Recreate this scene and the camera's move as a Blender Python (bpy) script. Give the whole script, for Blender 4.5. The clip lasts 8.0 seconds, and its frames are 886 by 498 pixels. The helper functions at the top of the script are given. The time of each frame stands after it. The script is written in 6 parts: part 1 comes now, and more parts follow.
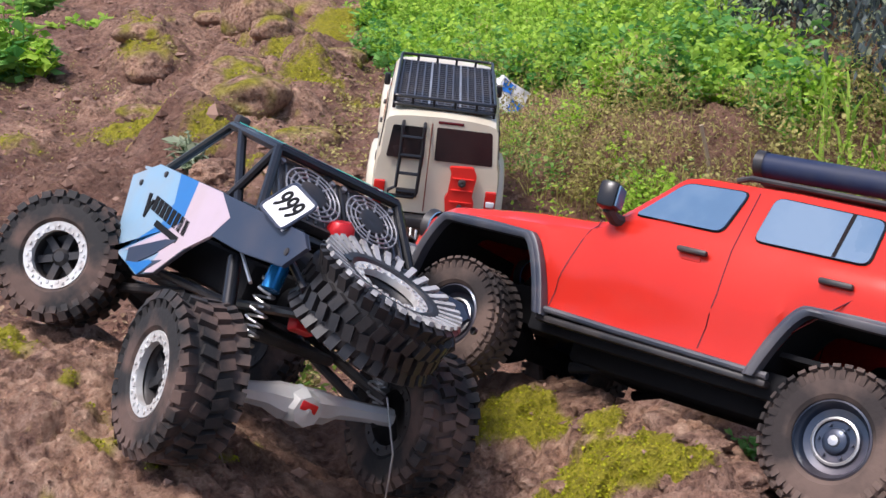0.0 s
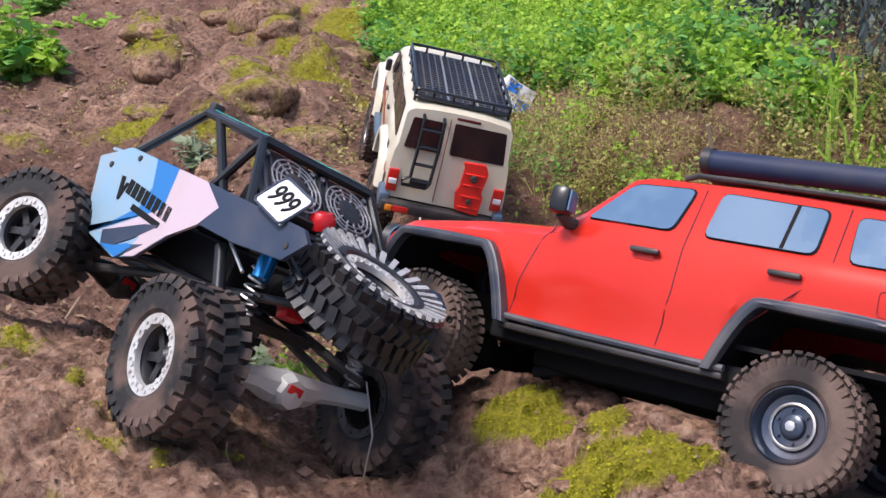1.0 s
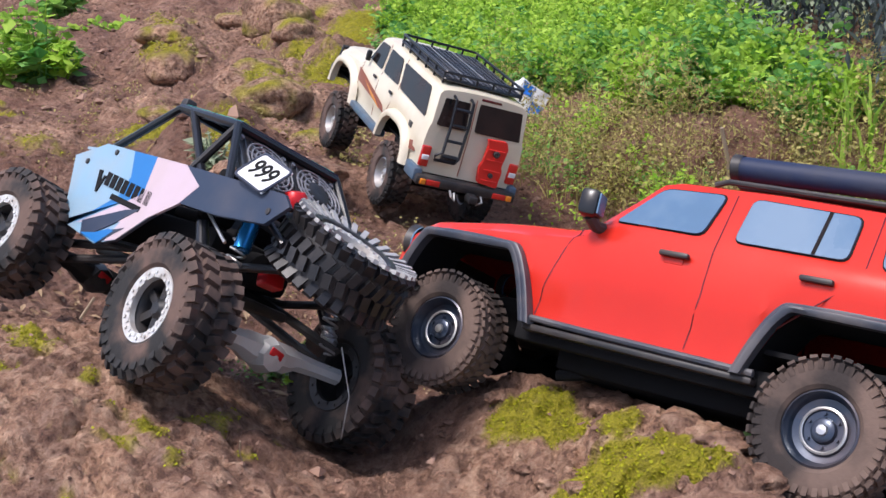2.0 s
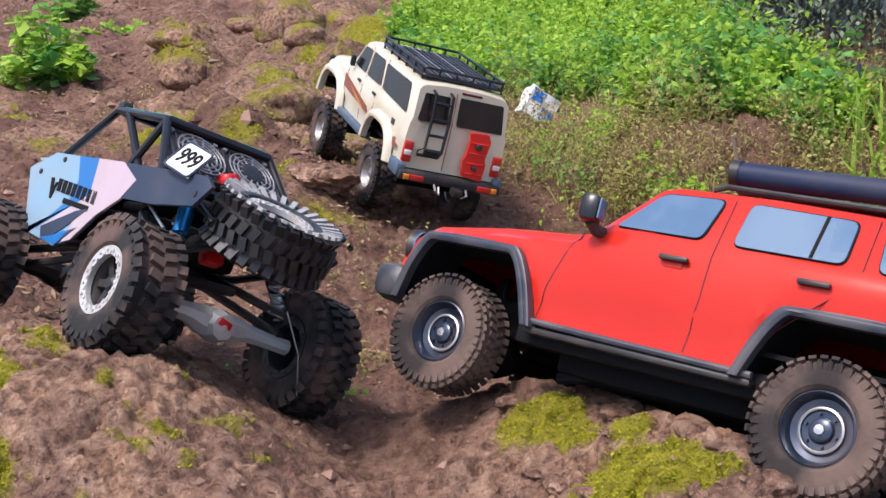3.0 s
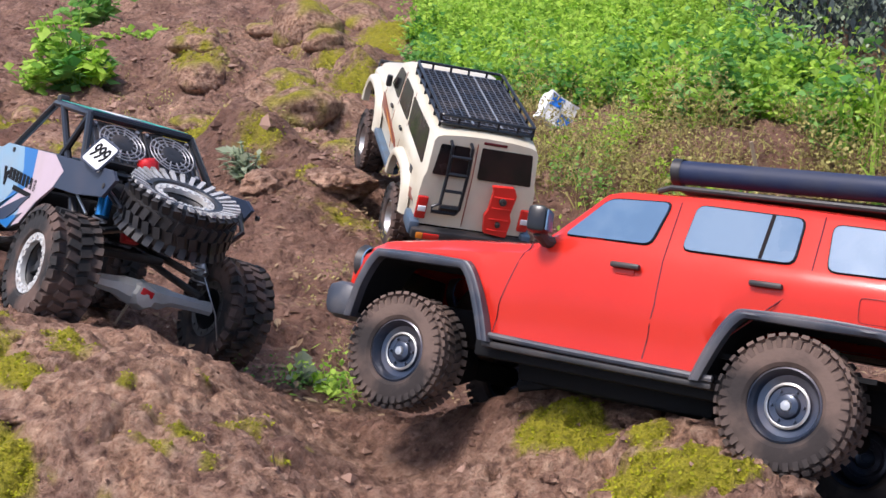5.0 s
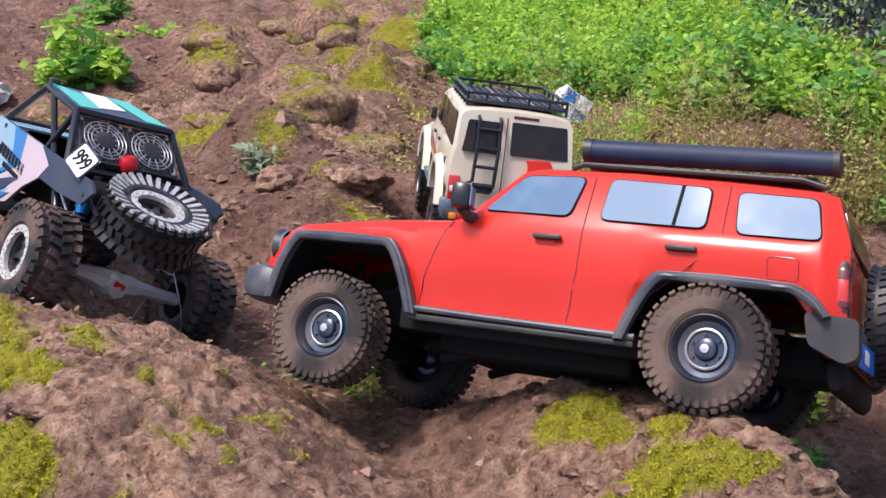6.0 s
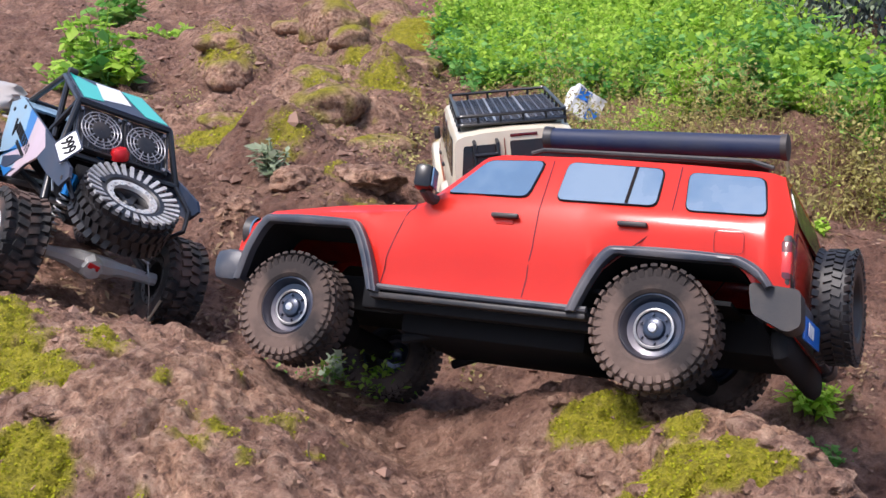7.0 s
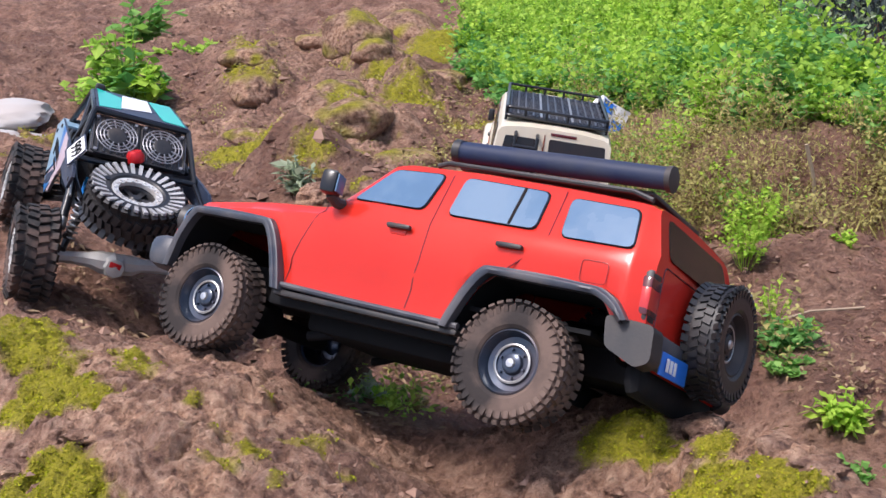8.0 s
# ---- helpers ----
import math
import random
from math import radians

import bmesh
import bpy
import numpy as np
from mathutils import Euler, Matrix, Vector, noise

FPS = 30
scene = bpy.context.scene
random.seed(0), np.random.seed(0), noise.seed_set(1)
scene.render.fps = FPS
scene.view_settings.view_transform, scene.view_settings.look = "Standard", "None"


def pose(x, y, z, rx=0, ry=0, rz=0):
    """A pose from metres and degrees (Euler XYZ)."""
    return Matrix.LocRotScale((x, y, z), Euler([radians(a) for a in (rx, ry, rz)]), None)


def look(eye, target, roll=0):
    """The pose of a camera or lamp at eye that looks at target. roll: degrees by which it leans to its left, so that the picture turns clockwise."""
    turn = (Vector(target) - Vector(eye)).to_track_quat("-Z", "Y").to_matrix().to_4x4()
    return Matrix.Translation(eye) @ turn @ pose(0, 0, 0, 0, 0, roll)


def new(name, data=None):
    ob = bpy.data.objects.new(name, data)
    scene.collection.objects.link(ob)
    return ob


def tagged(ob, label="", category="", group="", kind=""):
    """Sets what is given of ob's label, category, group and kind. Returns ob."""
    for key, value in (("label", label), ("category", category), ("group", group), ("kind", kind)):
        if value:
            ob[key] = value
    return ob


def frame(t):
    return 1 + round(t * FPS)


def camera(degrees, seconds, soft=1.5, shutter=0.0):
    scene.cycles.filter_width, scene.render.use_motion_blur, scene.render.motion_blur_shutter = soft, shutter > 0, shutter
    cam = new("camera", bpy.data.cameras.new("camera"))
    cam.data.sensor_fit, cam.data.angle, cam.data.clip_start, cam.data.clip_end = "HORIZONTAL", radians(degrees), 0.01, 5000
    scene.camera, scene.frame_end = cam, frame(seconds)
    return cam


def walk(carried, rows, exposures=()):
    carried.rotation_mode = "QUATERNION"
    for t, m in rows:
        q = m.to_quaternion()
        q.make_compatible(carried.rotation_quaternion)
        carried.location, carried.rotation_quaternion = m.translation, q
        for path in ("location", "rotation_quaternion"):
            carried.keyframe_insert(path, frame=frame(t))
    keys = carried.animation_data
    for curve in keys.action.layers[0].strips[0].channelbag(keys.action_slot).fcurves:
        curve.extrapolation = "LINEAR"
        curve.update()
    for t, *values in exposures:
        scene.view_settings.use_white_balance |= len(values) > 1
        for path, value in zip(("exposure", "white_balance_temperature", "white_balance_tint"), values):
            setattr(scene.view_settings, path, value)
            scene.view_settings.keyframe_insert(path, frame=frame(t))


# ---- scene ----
cam = camera(39.6, 8.0)
CAMERA_ROWS = [
    (0.0, 0.0001, 0.0001, 0.5, 76.0, 0.0, 0.0), (0.5, 0.0025, 0.0015, 0.5005, 75.988, 0.033, 0.119), (1.0, 0.0008, -0.001, 0.5001, 75.984, -0.008, 0.311),
    (1.5, 0.001, -0.0006, 0.4976, 76.041, 0.021, 0.663), (3.0, -0.0031, -0.0089, 0.4995, 76.396, -0.35, 1.427), (3.5, -0.0046, -0.0109, 0.5006, 76.497, -0.471, 1.701),
    (4.0, -0.0042, -0.0117, 0.5007, 76.615, -0.483, 1.859), (4.5, -0.0043, -0.0133, 0.5015, 76.639, -0.49, 2.034), (6.0, -0.0088, -0.0159, 0.499, 76.465, 0.018, 2.776),
    (6.5, -0.0105, -0.0153, 0.498, 76.373, 0.218, 3.08), (7.0, -0.0108, -0.0148, 0.4992, 76.438, 0.39, 3.287), (7.5, -0.0121, -0.0156, 0.5033, 76.593, 0.657, 3.654),
    (8.0, -0.0134, -0.0184, 0.5109, 76.86, 1.179, 4.249)]
walk(cam, [(r[0], pose(*r[1:])) for r in CAMERA_ROWS], exposures=[(0.0, 0.56, 6300, 16), (8.0, 0.68, 6300, 16)])

# ---- light: hazy bright sky, soft high sun ----
SUN_ELEV, SUN_AZ = 66.0, 235.0          # azimuth: degrees clockwise from +y
sky_world = bpy.data.worlds.new("sky")
scene.world = sky_world
sky_world.use_nodes = True
wn = sky_world.node_tree
sky_tex = wn.nodes.new("ShaderNodeTexSky")
sky_tex.sky_type = "NISHITA"
sky_tex.sun_disc = False
sky_tex.sun_elevation, sky_tex.sun_rotation = radians(SUN_ELEV), radians(SUN_AZ)
sky_tex.dust_density, sky_tex.air_density = 3.0, 1.0
wn.links.new(sky_tex.outputs[0], wn.nodes["Background"].inputs[0])
wn.nodes["Background"].inputs[1].default_value = 0.15
sun = new("sun", bpy.data.lights.new("sun", "SUN"))
sun.data.energy, sun.data.angle, sun.data.color = 2.4, radians(14.0), (1.0, 0.96, 0.91)
az, el = radians(SUN_AZ), radians(SUN_ELEV)
sun.matrix_world = look((0, 0, 6), Vector((0, 0, 6)) - Vector((math.sin(az) * math.cos(el), math.cos(az) * math.cos(el), math.sin(el))))

# ---- materials ----
def material(name, color, rough=0.6, metal=0.0, coat=0.0, spec=0.5, vary=0.12, grain=300.0, bump=0.1, stain=None, stain_scale=30.0, stain_amount=0.5):
    """A principled surface with fine grain, broad variation and, if given, stains of another colour (dust, mud)."""
    m = bpy.data.materials.new(name)
    m.use_nodes = True
    t = m.node_tree
    b = t.nodes["Principled BSDF"]
    b.inputs["Roughness"].default_value, b.inputs["Metallic"].default_value = rough, metal
    b.inputs["Coat Weight"].default_value, b.inputs["Specular IOR Level"].default_value = coat, spec
    b.inputs["Coat Roughness"].default_value = 0.08
    co = t.nodes.new("ShaderNodeTexCoord")
    fine = t.nodes.new("ShaderNodeTexNoise")
    fine.inputs["Scale"].default_value, fine.inputs["Detail"].default_value = grain, 4
    broad = t.nodes.new("ShaderNodeTexNoise")
    broad.inputs["Scale"].default_value, broad.inputs["Detail"].default_value = stain_scale, 5
    for n in (fine, broad):
        t.links.new(co.outputs["Object"], n.inputs["Vector"])
    def mixed(fac, a, c, kind="MIX"):
        n = t.nodes.new("ShaderNodeMix")
        n.data_type, n.blend_type = "RGBA", kind
        for sock, v in ((n.inputs[0], fac), (n.inputs[6], a), (n.inputs[7], c)):
            if isinstance(v, (int, float)):
                sock.default_value = v
            elif isinstance(v, tuple):
                sock.default_value = (*v, 1)
            else:
                t.links.new(v, sock)
        return n.outputs[2]
    dark, light = tuple(max(0, c * (1 - vary)) for c in color), tuple(min(1, c * (1 + vary)) for c in color)
    col = mixed(broad.outputs[0], dark, light)
    col = mixed(fine.outputs[0], col, mixed(0.5, col, dark))
    if stain:
        ramp = t.nodes.new("ShaderNodeMapRange")
        ramp.inputs[1].default_value, ramp.inputs[2].default_value, ramp.inputs[4].default_value = 0.42, 0.62, stain_amount
        t.links.new(broad.outputs[0], ramp.inputs[0])
        col = mixed(ramp.outputs[0], col, stain)
        rr = t.nodes.new("ShaderNodeMapRange")
        rr.inputs[3].default_value, rr.inputs[4].default_value = rough, min(0.95, rough + 0.35)
        t.links.new(ramp.outputs[0], rr.inputs[0])
        t.links.new(rr.outputs[0], b.inputs["Roughness"])
    t.links.new(col, b.inputs["Base Color"])
    if bump:
        bp = t.nodes.new("ShaderNodeBump")
        bp.inputs["Strength"].default_value, bp.inputs["Distance"].default_value = bump, 0.001
        t.links.new(fine.outputs[0], bp.inputs["Height"])
        t.links.new(bp.outputs[0], b.inputs["Normal"])
    return m


def leaf_material(name, c1, c2, through_light=0.4):
    """Leaves: colour varies leaf by leaf, thin enough to let light through."""
    m = bpy.data.materials.new(name)
    m.use_nodes = True
    t = m.node_tree
    b = t.nodes["Principled BSDF"]
    b.inputs["Roughness"].default_value, b.inputs["Specular IOR Level"].default_value = 0.7, 0.2
    geo = t.nodes.new("ShaderNodeNewGeometry")
    ramp = t.nodes.new("ShaderNodeMix")
    ramp.data_type = "RGBA"
    ramp.inputs[6].default_value, ramp.inputs[7].default_value = (*c1, 1), (*c2, 1)
    t.links.new(geo.outputs["Random Per Island"], ramp.inputs[0])
    t.links.new(ramp.outputs[2], b.inputs["Base Color"])
    tl = t.nodes.new("ShaderNodeBsdfTranslucent")
    t.links.new(ramp.outputs[2], tl.inputs[0])
    mix = t.nodes.new("ShaderNodeMixShader")
    mix.inputs[0].default_value = through_light
    t.links.new(b.outputs[0], mix.inputs[1])
    t.links.new(tl.outputs[0], mix.inputs[2])
    t.links.new(mix.outputs[0], t.nodes["Material Output"].inputs[0])
    return m


def ground_material():
    m = bpy.data.materials.new("red_earth_rock_and_moss")
    m.use_nodes = True
    t = m.node_tree
    b = t.nodes["Principled BSDF"]
    b.inputs["Specular IOR Level"].default_value = 0.25
    co = t.nodes.new("ShaderNodeTexCoord")
    def noise_node(scale, detail, rough=0.6):
        n = t.nodes.new("ShaderNodeTexNoise")
        n.inputs["Scale"].default_value, n.inputs["Detail"].default_value, n.inputs["Roughness"].default_value = scale, detail, rough
        t.links.new(co.outputs["Object"], n.inputs["Vector"])
        return n.outputs[0]
    def ramp(v, stops):
        n = t.nodes.new("ShaderNodeValToRGB")
        while len(n.color_ramp.elements) < len(stops):
            n.color_ramp.elements.new(0.5)
        for e, (p, c) in zip(n.color_ramp.elements, stops):
            e.position, e.color = p, (*c, 1)
        t.links.new(v, n.inputs[0])
        return n.outputs[0]
    def mixed(fac, a, c, kind="MIX"):
        n = t.nodes.new("ShaderNodeMix")
        n.data_type, n.blend_type = "RGBA", kind
        for sock, v in ((n.inputs[0], fac), (n.inputs[6], a), (n.inputs[7], c)):
            if isinstance(v, (int, float)):
                sock.default_value = v
            else:
                t.links.new(v, sock)
        return n.outputs[2]
    def attr(name):
        n = t.nodes.new("ShaderNodeAttribute")
        n.attribute_name = name
        return n.outputs["Fac"]
    cells = t.nodes.new("ShaderNodeTexVoronoi")
    cells.feature, cells.inputs["Scale"].default_value, cells.inputs["Randomness"].default_value = "SMOOTH_F1", 62, 1.0
    warp = t.nodes.new("ShaderNodeTexNoise")
    warp.inputs["Scale"].default_value, warp.inputs["Detail"].default_value = 45, 3
    t.links.new(co.outputs["Object"], warp.inputs["Vector"])
    shove = t.nodes.new("ShaderNodeVectorMath")
    shove.operation = "MULTIPLY_ADD"
    shove.inputs[1].default_value = (0.03, 0.03, 0.03)
    t.links.new(warp.outputs[1], shove.inputs[0])
    t.links.new(co.outputs["Object"], shove.inputs[2])
    t.links.new(shove.outputs[0], cells.inputs["Vector"])
    wrinkle = cells.outputs["Distance"]
    big, mid, fine, tiny = noise_node(2.2, 5), noise_node(14, 6), noise_node(70, 6, 0.7), noise_node(330, 4, 0.7)
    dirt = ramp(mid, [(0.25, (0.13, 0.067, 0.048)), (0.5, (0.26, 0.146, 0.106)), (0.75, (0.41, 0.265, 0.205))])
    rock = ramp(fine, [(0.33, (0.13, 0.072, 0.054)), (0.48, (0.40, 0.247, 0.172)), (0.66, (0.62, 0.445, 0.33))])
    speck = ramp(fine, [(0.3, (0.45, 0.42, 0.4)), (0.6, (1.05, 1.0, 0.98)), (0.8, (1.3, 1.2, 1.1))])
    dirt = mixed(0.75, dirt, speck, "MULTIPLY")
    base = mixed(attr("rock"), dirt, rock)
    tone = ramp(big, [(0.3, (0.78, 0.74, 0.72)), (0.7, (1.12, 1.08, 1.05))])
    base = mixed(0.8, base, tone, "MULTIPLY")
    mottle = ramp(mid, [(0.36, (0.52, 0.46, 0.48)), (0.5, (1.0, 0.97, 0.95)), (0.64, (1.2, 1.14, 1.06))])
    base = mixed(attr("rock"), base, mixed(0.9, base, mottle, "MULTIPLY"))
    # shade painted into the pits: low cells of the bump get a darker colour
    pit_shade = ramp(wrinkle, [(0.06, (0.42, 0.34, 0.32)), (0.26, (1.0, 1.0, 1.0)), (0.7, (1.12, 1.1, 1.08))])
    base = mixed(0.7, base, pit_shade, "MULTIPLY")
    moss = mixed(0.5, ramp(tiny, [(0.25, (0.12, 0.11, 0.010)), (0.5, (0.32, 0.28, 0.020)), (0.75, (0.54, 0.47, 0.040))]), ramp(fine, [(0.3, (0.08, 0.07, 0.012)), (0.5, (0.30, 0.27, 0.020)), (0.7, (0.52, 0.46, 0.040))]))
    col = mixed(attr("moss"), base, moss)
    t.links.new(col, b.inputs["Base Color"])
    rr = t.nodes.new("ShaderNodeMapRange")
    rr.inputs[3].default_value, rr.inputs[4].default_value = 0.6, 0.95
    t.links.new(fine, rr.inputs[0])
    t.links.new(rr.outputs[0], b.inputs["Roughness"])
    b0, b1, b2 = (t.nodes.new("ShaderNodeBump") for _ in range(3))
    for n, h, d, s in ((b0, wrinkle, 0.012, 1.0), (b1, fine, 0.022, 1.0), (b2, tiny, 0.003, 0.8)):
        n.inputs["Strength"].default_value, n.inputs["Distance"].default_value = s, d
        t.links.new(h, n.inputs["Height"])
    t.links.new(b0.outputs[0], b1.inputs["Normal"])
    t.links.new(b1.outputs[0], b2.inputs["Normal"])
    t.links.new(b2.outputs[0], b.inputs["Normal"])
    return m


DUST = (0.24, 0.16, 0.12)
M_GROUND = ground_material()
M_RED = material("red_gloss_paint", (0.58, 0.026, 0.015), 0.18, 0, 0.12, 0.28, 0.05, 600, 0.02, (0.76, 0.06, 0.025), 9, 0.10)
M_CREAM = material("cream_paint", (0.66, 0.60, 0.46), 0.35, 0, 0.4, 0.5, 0.05, 500, 0.02, (0.45, 0.35, 0.24), 14, 0.3)
M_BLACK = material("black_plastic", (0.018, 0.018, 0.02), 0.45, 0, 0, 0.5, 0.2, 400, 0.1, (0.10, 0.075, 0.06), 22, 0.35)
M_SATIN = material("satin_black_tube", (0.010, 0.011, 0.014), 0.30, 0, 0.1, 0.4, 0.2, 400, 0.05)
M_AWNING = material("black_awning_case", (0.016, 0.026, 0.065), 0.5, 0, 0, 0.3, 0.2, 300, 0.1, (0.06, 0.06, 0.065), 20, 0.4)
M_FLARE = material("grey_black_flare", (0.042, 0.050, 0.068), 0.36, 0, 0, 0.5, 0.2, 300, 0.15, (0.16, 0.14, 0.13), 25, 0.4)
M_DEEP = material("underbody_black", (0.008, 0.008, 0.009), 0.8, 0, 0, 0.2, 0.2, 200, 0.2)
M_TYRE = material("muddy_rubber", (0.020, 0.019, 0.019), 0.75, 0, 0, 0.4, 0.25, 260, 0.4, (0.15, 0.095, 0.075), 26, 0.75)
M_TYRE_DRY = material("dusty_rubber", (0.045, 0.038, 0.036), 0.9, 0, 0, 0.12, 0.25, 260, 0.4, (0.17, 0.118, 0.095), 18, 0.85)
M_TYRE_NEW = material("clean_rubber", (0.013, 0.013, 0.015), 0.42, 0, 0, 0.5, 0.25, 260, 0.2, (0.06, 0.05, 0.045), 30, 0.3)
M_RIM_BLUE = material("blue_black_steel", (0.03, 0.045, 0.075), 0.3, 0.5, 0.3, 0.6, 0.2, 300, 0.05, DUST, 25, 0.25)
M_STEEL = material("worn_alloy", (0.55, 0.55, 0.54), 0.35, 0.85, 0, 0.5, 0.15, 300, 0.1, (0.25, 0.21, 0.18), 40, 0.4)
M_ALLOY = material("bare_cast_alloy", (0.58, 0.58, 0.57), 0.42, 0.2, 0, 0.5, 0.15, 300, 0.1, (0.36, 0.31, 0.27), 30, 0.4)
M_SEAL = material("matt_black_rubber", (0.02, 0.016, 0.016), 0.9, 0, 0, 0.1, 0.2, 300, 0.05)
M_GUARD = material("grey_wire", (0.27, 0.27, 0.29), 0.4, 0.3, 0, 0.5, 0.15, 300, 0.05)
M_LUG = material("pale_lug_face", (0.42, 0.42, 0.42), 0.55, 0, 0, 0.5, 0.25, 200, 0.2, (0.15, 0.14, 0.13), 60, 0.6)
M_RING = material("pale_beadlock", (0.62, 0.62, 0.60), 0.45, 0.3, 0, 0.5, 0.1, 300, 0.05, DUST, 60, 0.4)
# the pale sky reflection is painted as base colour; real gloss is low
M_GLASS = material("sky_painted_glass", (0.10, 0.18, 0.29), 0.16, 0, 0.0, 0.14, 0.25, 40, 0.0, (0.17, 0.24, 0.32), 11, 0.7)
M_DARKGLASS = material("dark_glass", (0.010, 0.010, 0.011), 0.14, 0, 0.0, 0.35, 0.2, 60, 0.0, (0.045, 0.018, 0.014), 14, 0.4)
M_TAIL = material("red_lens", (0.55, 0.02, 0.015), 0.15, 0, 0.5, 0.6, 0.1, 300, 0.0)
M_DARKTAIL = material("smoked_red_lens", (0.10, 0.008, 0.012), 0.12, 0, 0.5, 0.6, 0.2, 300, 0.0)
M_AMBER = material("amber_lens", (0.8, 0.25, 0.02), 0.2, 0, 0.4, 0.6, 0.1, 300, 0.0)
M_LAMP = material("clear_lens", (0.75, 0.76, 0.76), 0.1, 0, 0.5, 0.7, 0.05, 300, 0.0)
M_BOARD = material("red_plastic_board", (0.75, 0.03, 0.02), 0.4, 0, 0, 0.5, 0.1, 300, 0.1)
M_PLATE_BLUE = material("blue_plate", (0.02, 0.17, 0.62), 0.35, 0, 0, 0.5, 0.05, 300, 0.0)
M_WHITE = material("white_plastic", (0.8, 0.8, 0.8), 0.4, 0, 0, 0.5, 0.05, 300, 0.02, (0.5, 0.45, 0.4), 30, 0.3)
M_ICE = material("pale_blue_panel", (0.22, 0.37, 0.49), 0.42, 0, 0.1, 0.4, 0.06, 300, 0.02, (0.36, 0.32, 0.28), 20, 0.3)
M_BLUE = material("bright_blue_panel", (0.012, 0.15, 0.42), 0.42, 0, 0.1, 0.4, 0.06, 300, 0.02)
M_PINK = material("pale_pink_panel", (0.52, 0.41, 0.46), 0.42, 0, 0.1, 0.4, 0.06, 300, 0.02, (0.4, 0.33, 0.30), 20, 0.3)
M_NAVY = material("navy_black_panel", (0.028, 0.042, 0.075), 0.45, 0, 0.0, 0.3, 0.1, 300, 0.02, (0.12, 0.11, 0.12), 20, 0.3)
M_TEAL = material("teal_panel", (0.0, 0.46, 0.36), 0.35, 0, 0.4, 0.5, 0.06, 300, 0.02)
M_SHOCK = material("blue_anodised", (0.03, 0.28, 0.62), 0.25, 0.7, 0, 0.5, 0.1, 300, 0.0)
M_REDPART = material("red_anodised", (0.6, 0.015, 0.02), 0.35, 0.2, 0, 0.5, 0.1, 300, 0.0)
M_BROWN = material("brown_decal", (0.22, 0.055, 0.03), 0.4, 0, 0, 0.5, 0.1, 300, 0.0)
M_ORANGE = material("orange_decal", (0.55, 0.22, 0.04), 0.4, 0, 0, 0.5, 0.1, 300, 0.0)
M_SILL = material("slate_blue_trim", (0.06, 0.11, 0.17), 0.4, 0, 0, 0.5, 0.1, 300, 0.05, (0.12, 0.1, 0.09), 30, 0.4)
M_PALESTONE = material("pale_stone", (0.42, 0.40, 0.385), 0.8, 0, 0, 0.3, 0.15, 60, 0.6, (0.4, 0.34, 0.3), 12, 0.5)
M_TWIG = material("dry_twig", (0.38, 0.29, 0.20), 0.8, 0, 0, 0.3, 0.25, 200, 0.3)
M_MOSS = leaf_material("yellow_green_moss", (0.19, 0.20, 0.010), (0.54, 0.54, 0.03), 0.4)
M_GRASS = leaf_material("fresh_green_weeds", (0.14, 0.31, 0.035), (0.54, 0.75, 0.13), 0.5)
M_CLOVER = leaf_material("blue_green_leaves", (0.07, 0.24, 0.05), (0.26, 0.50, 0.14), 0.45)
M_BRUSH = leaf_material("dry_olive_brush", (0.17, 0.13, 0.055), (0.58, 0.52, 0.19), 0.45)
M_HERB = leaf_material("broad_green_leaves", (0.10, 0.30, 0.05), (0.34, 0.56, 0.15), 0.45)
M_BUSH = leaf_material("yellow_green_leaves", (0.22, 0.43, 0.03), (0.55, 0.74, 0.11), 0.5)
M_GREYHERB = leaf_material("grey_green_leaves", (0.18, 0.24, 0.14), (0.44, 0.50, 0.34), 0.4)
# woodland shade and bluish haze are mixed into these two leaf colours
M_WOODS = leaf_material("shade_painted_woodland_leaves", (0.045, 0.062, 0.068), (0.15, 0.185, 0.18), 0.3)
M_LITTER = leaf_material("dead_leaf_litter", (0.16, 0.09, 0.05), (0.42, 0.30, 0.18), 0.15)

# ---- mesh helpers ----
def part(name, bm, mat, parent=None, label="", smooth=40):
    me = bpy.data.meshes.new(name)
    bm.to_mesh(me)
    bm.free()
    for p in me.polygons:
        p.use_smooth = smooth > 0
    if smooth > 0:
        me.set_sharp_from_angle(angle=radians(smooth))
    me.materials.append(mat)
    ob = new(name, me)
    ob.parent = parent
    return tagged(ob, label)


def shared(name, like, parent, m):
    """Another part on the mesh of a like one."""
    ob = new(name, like.data)
    ob.parent, ob.matrix_basis = parent, m
    return ob


def add_box(bm, size, at, bevel=0.0, turn=(0, 0, 0)):
    r = bmesh.ops.create_cube(bm, size=1, matrix=pose(*at, *turn) @ Matrix.Diagonal((*size, 1)))
    if bevel:
        edges = list({e for v in r["verts"] for e in v.link_edges})
        bmesh.ops.bevel(bm, geom=edges, offset=bevel, segments=2, affect="EDGES", profile=0.5)
    return bm


def box(size, at, bevel=0.0, turn=(0, 0, 0)):
    return add_box(bmesh.new(), size, at, bevel, turn)


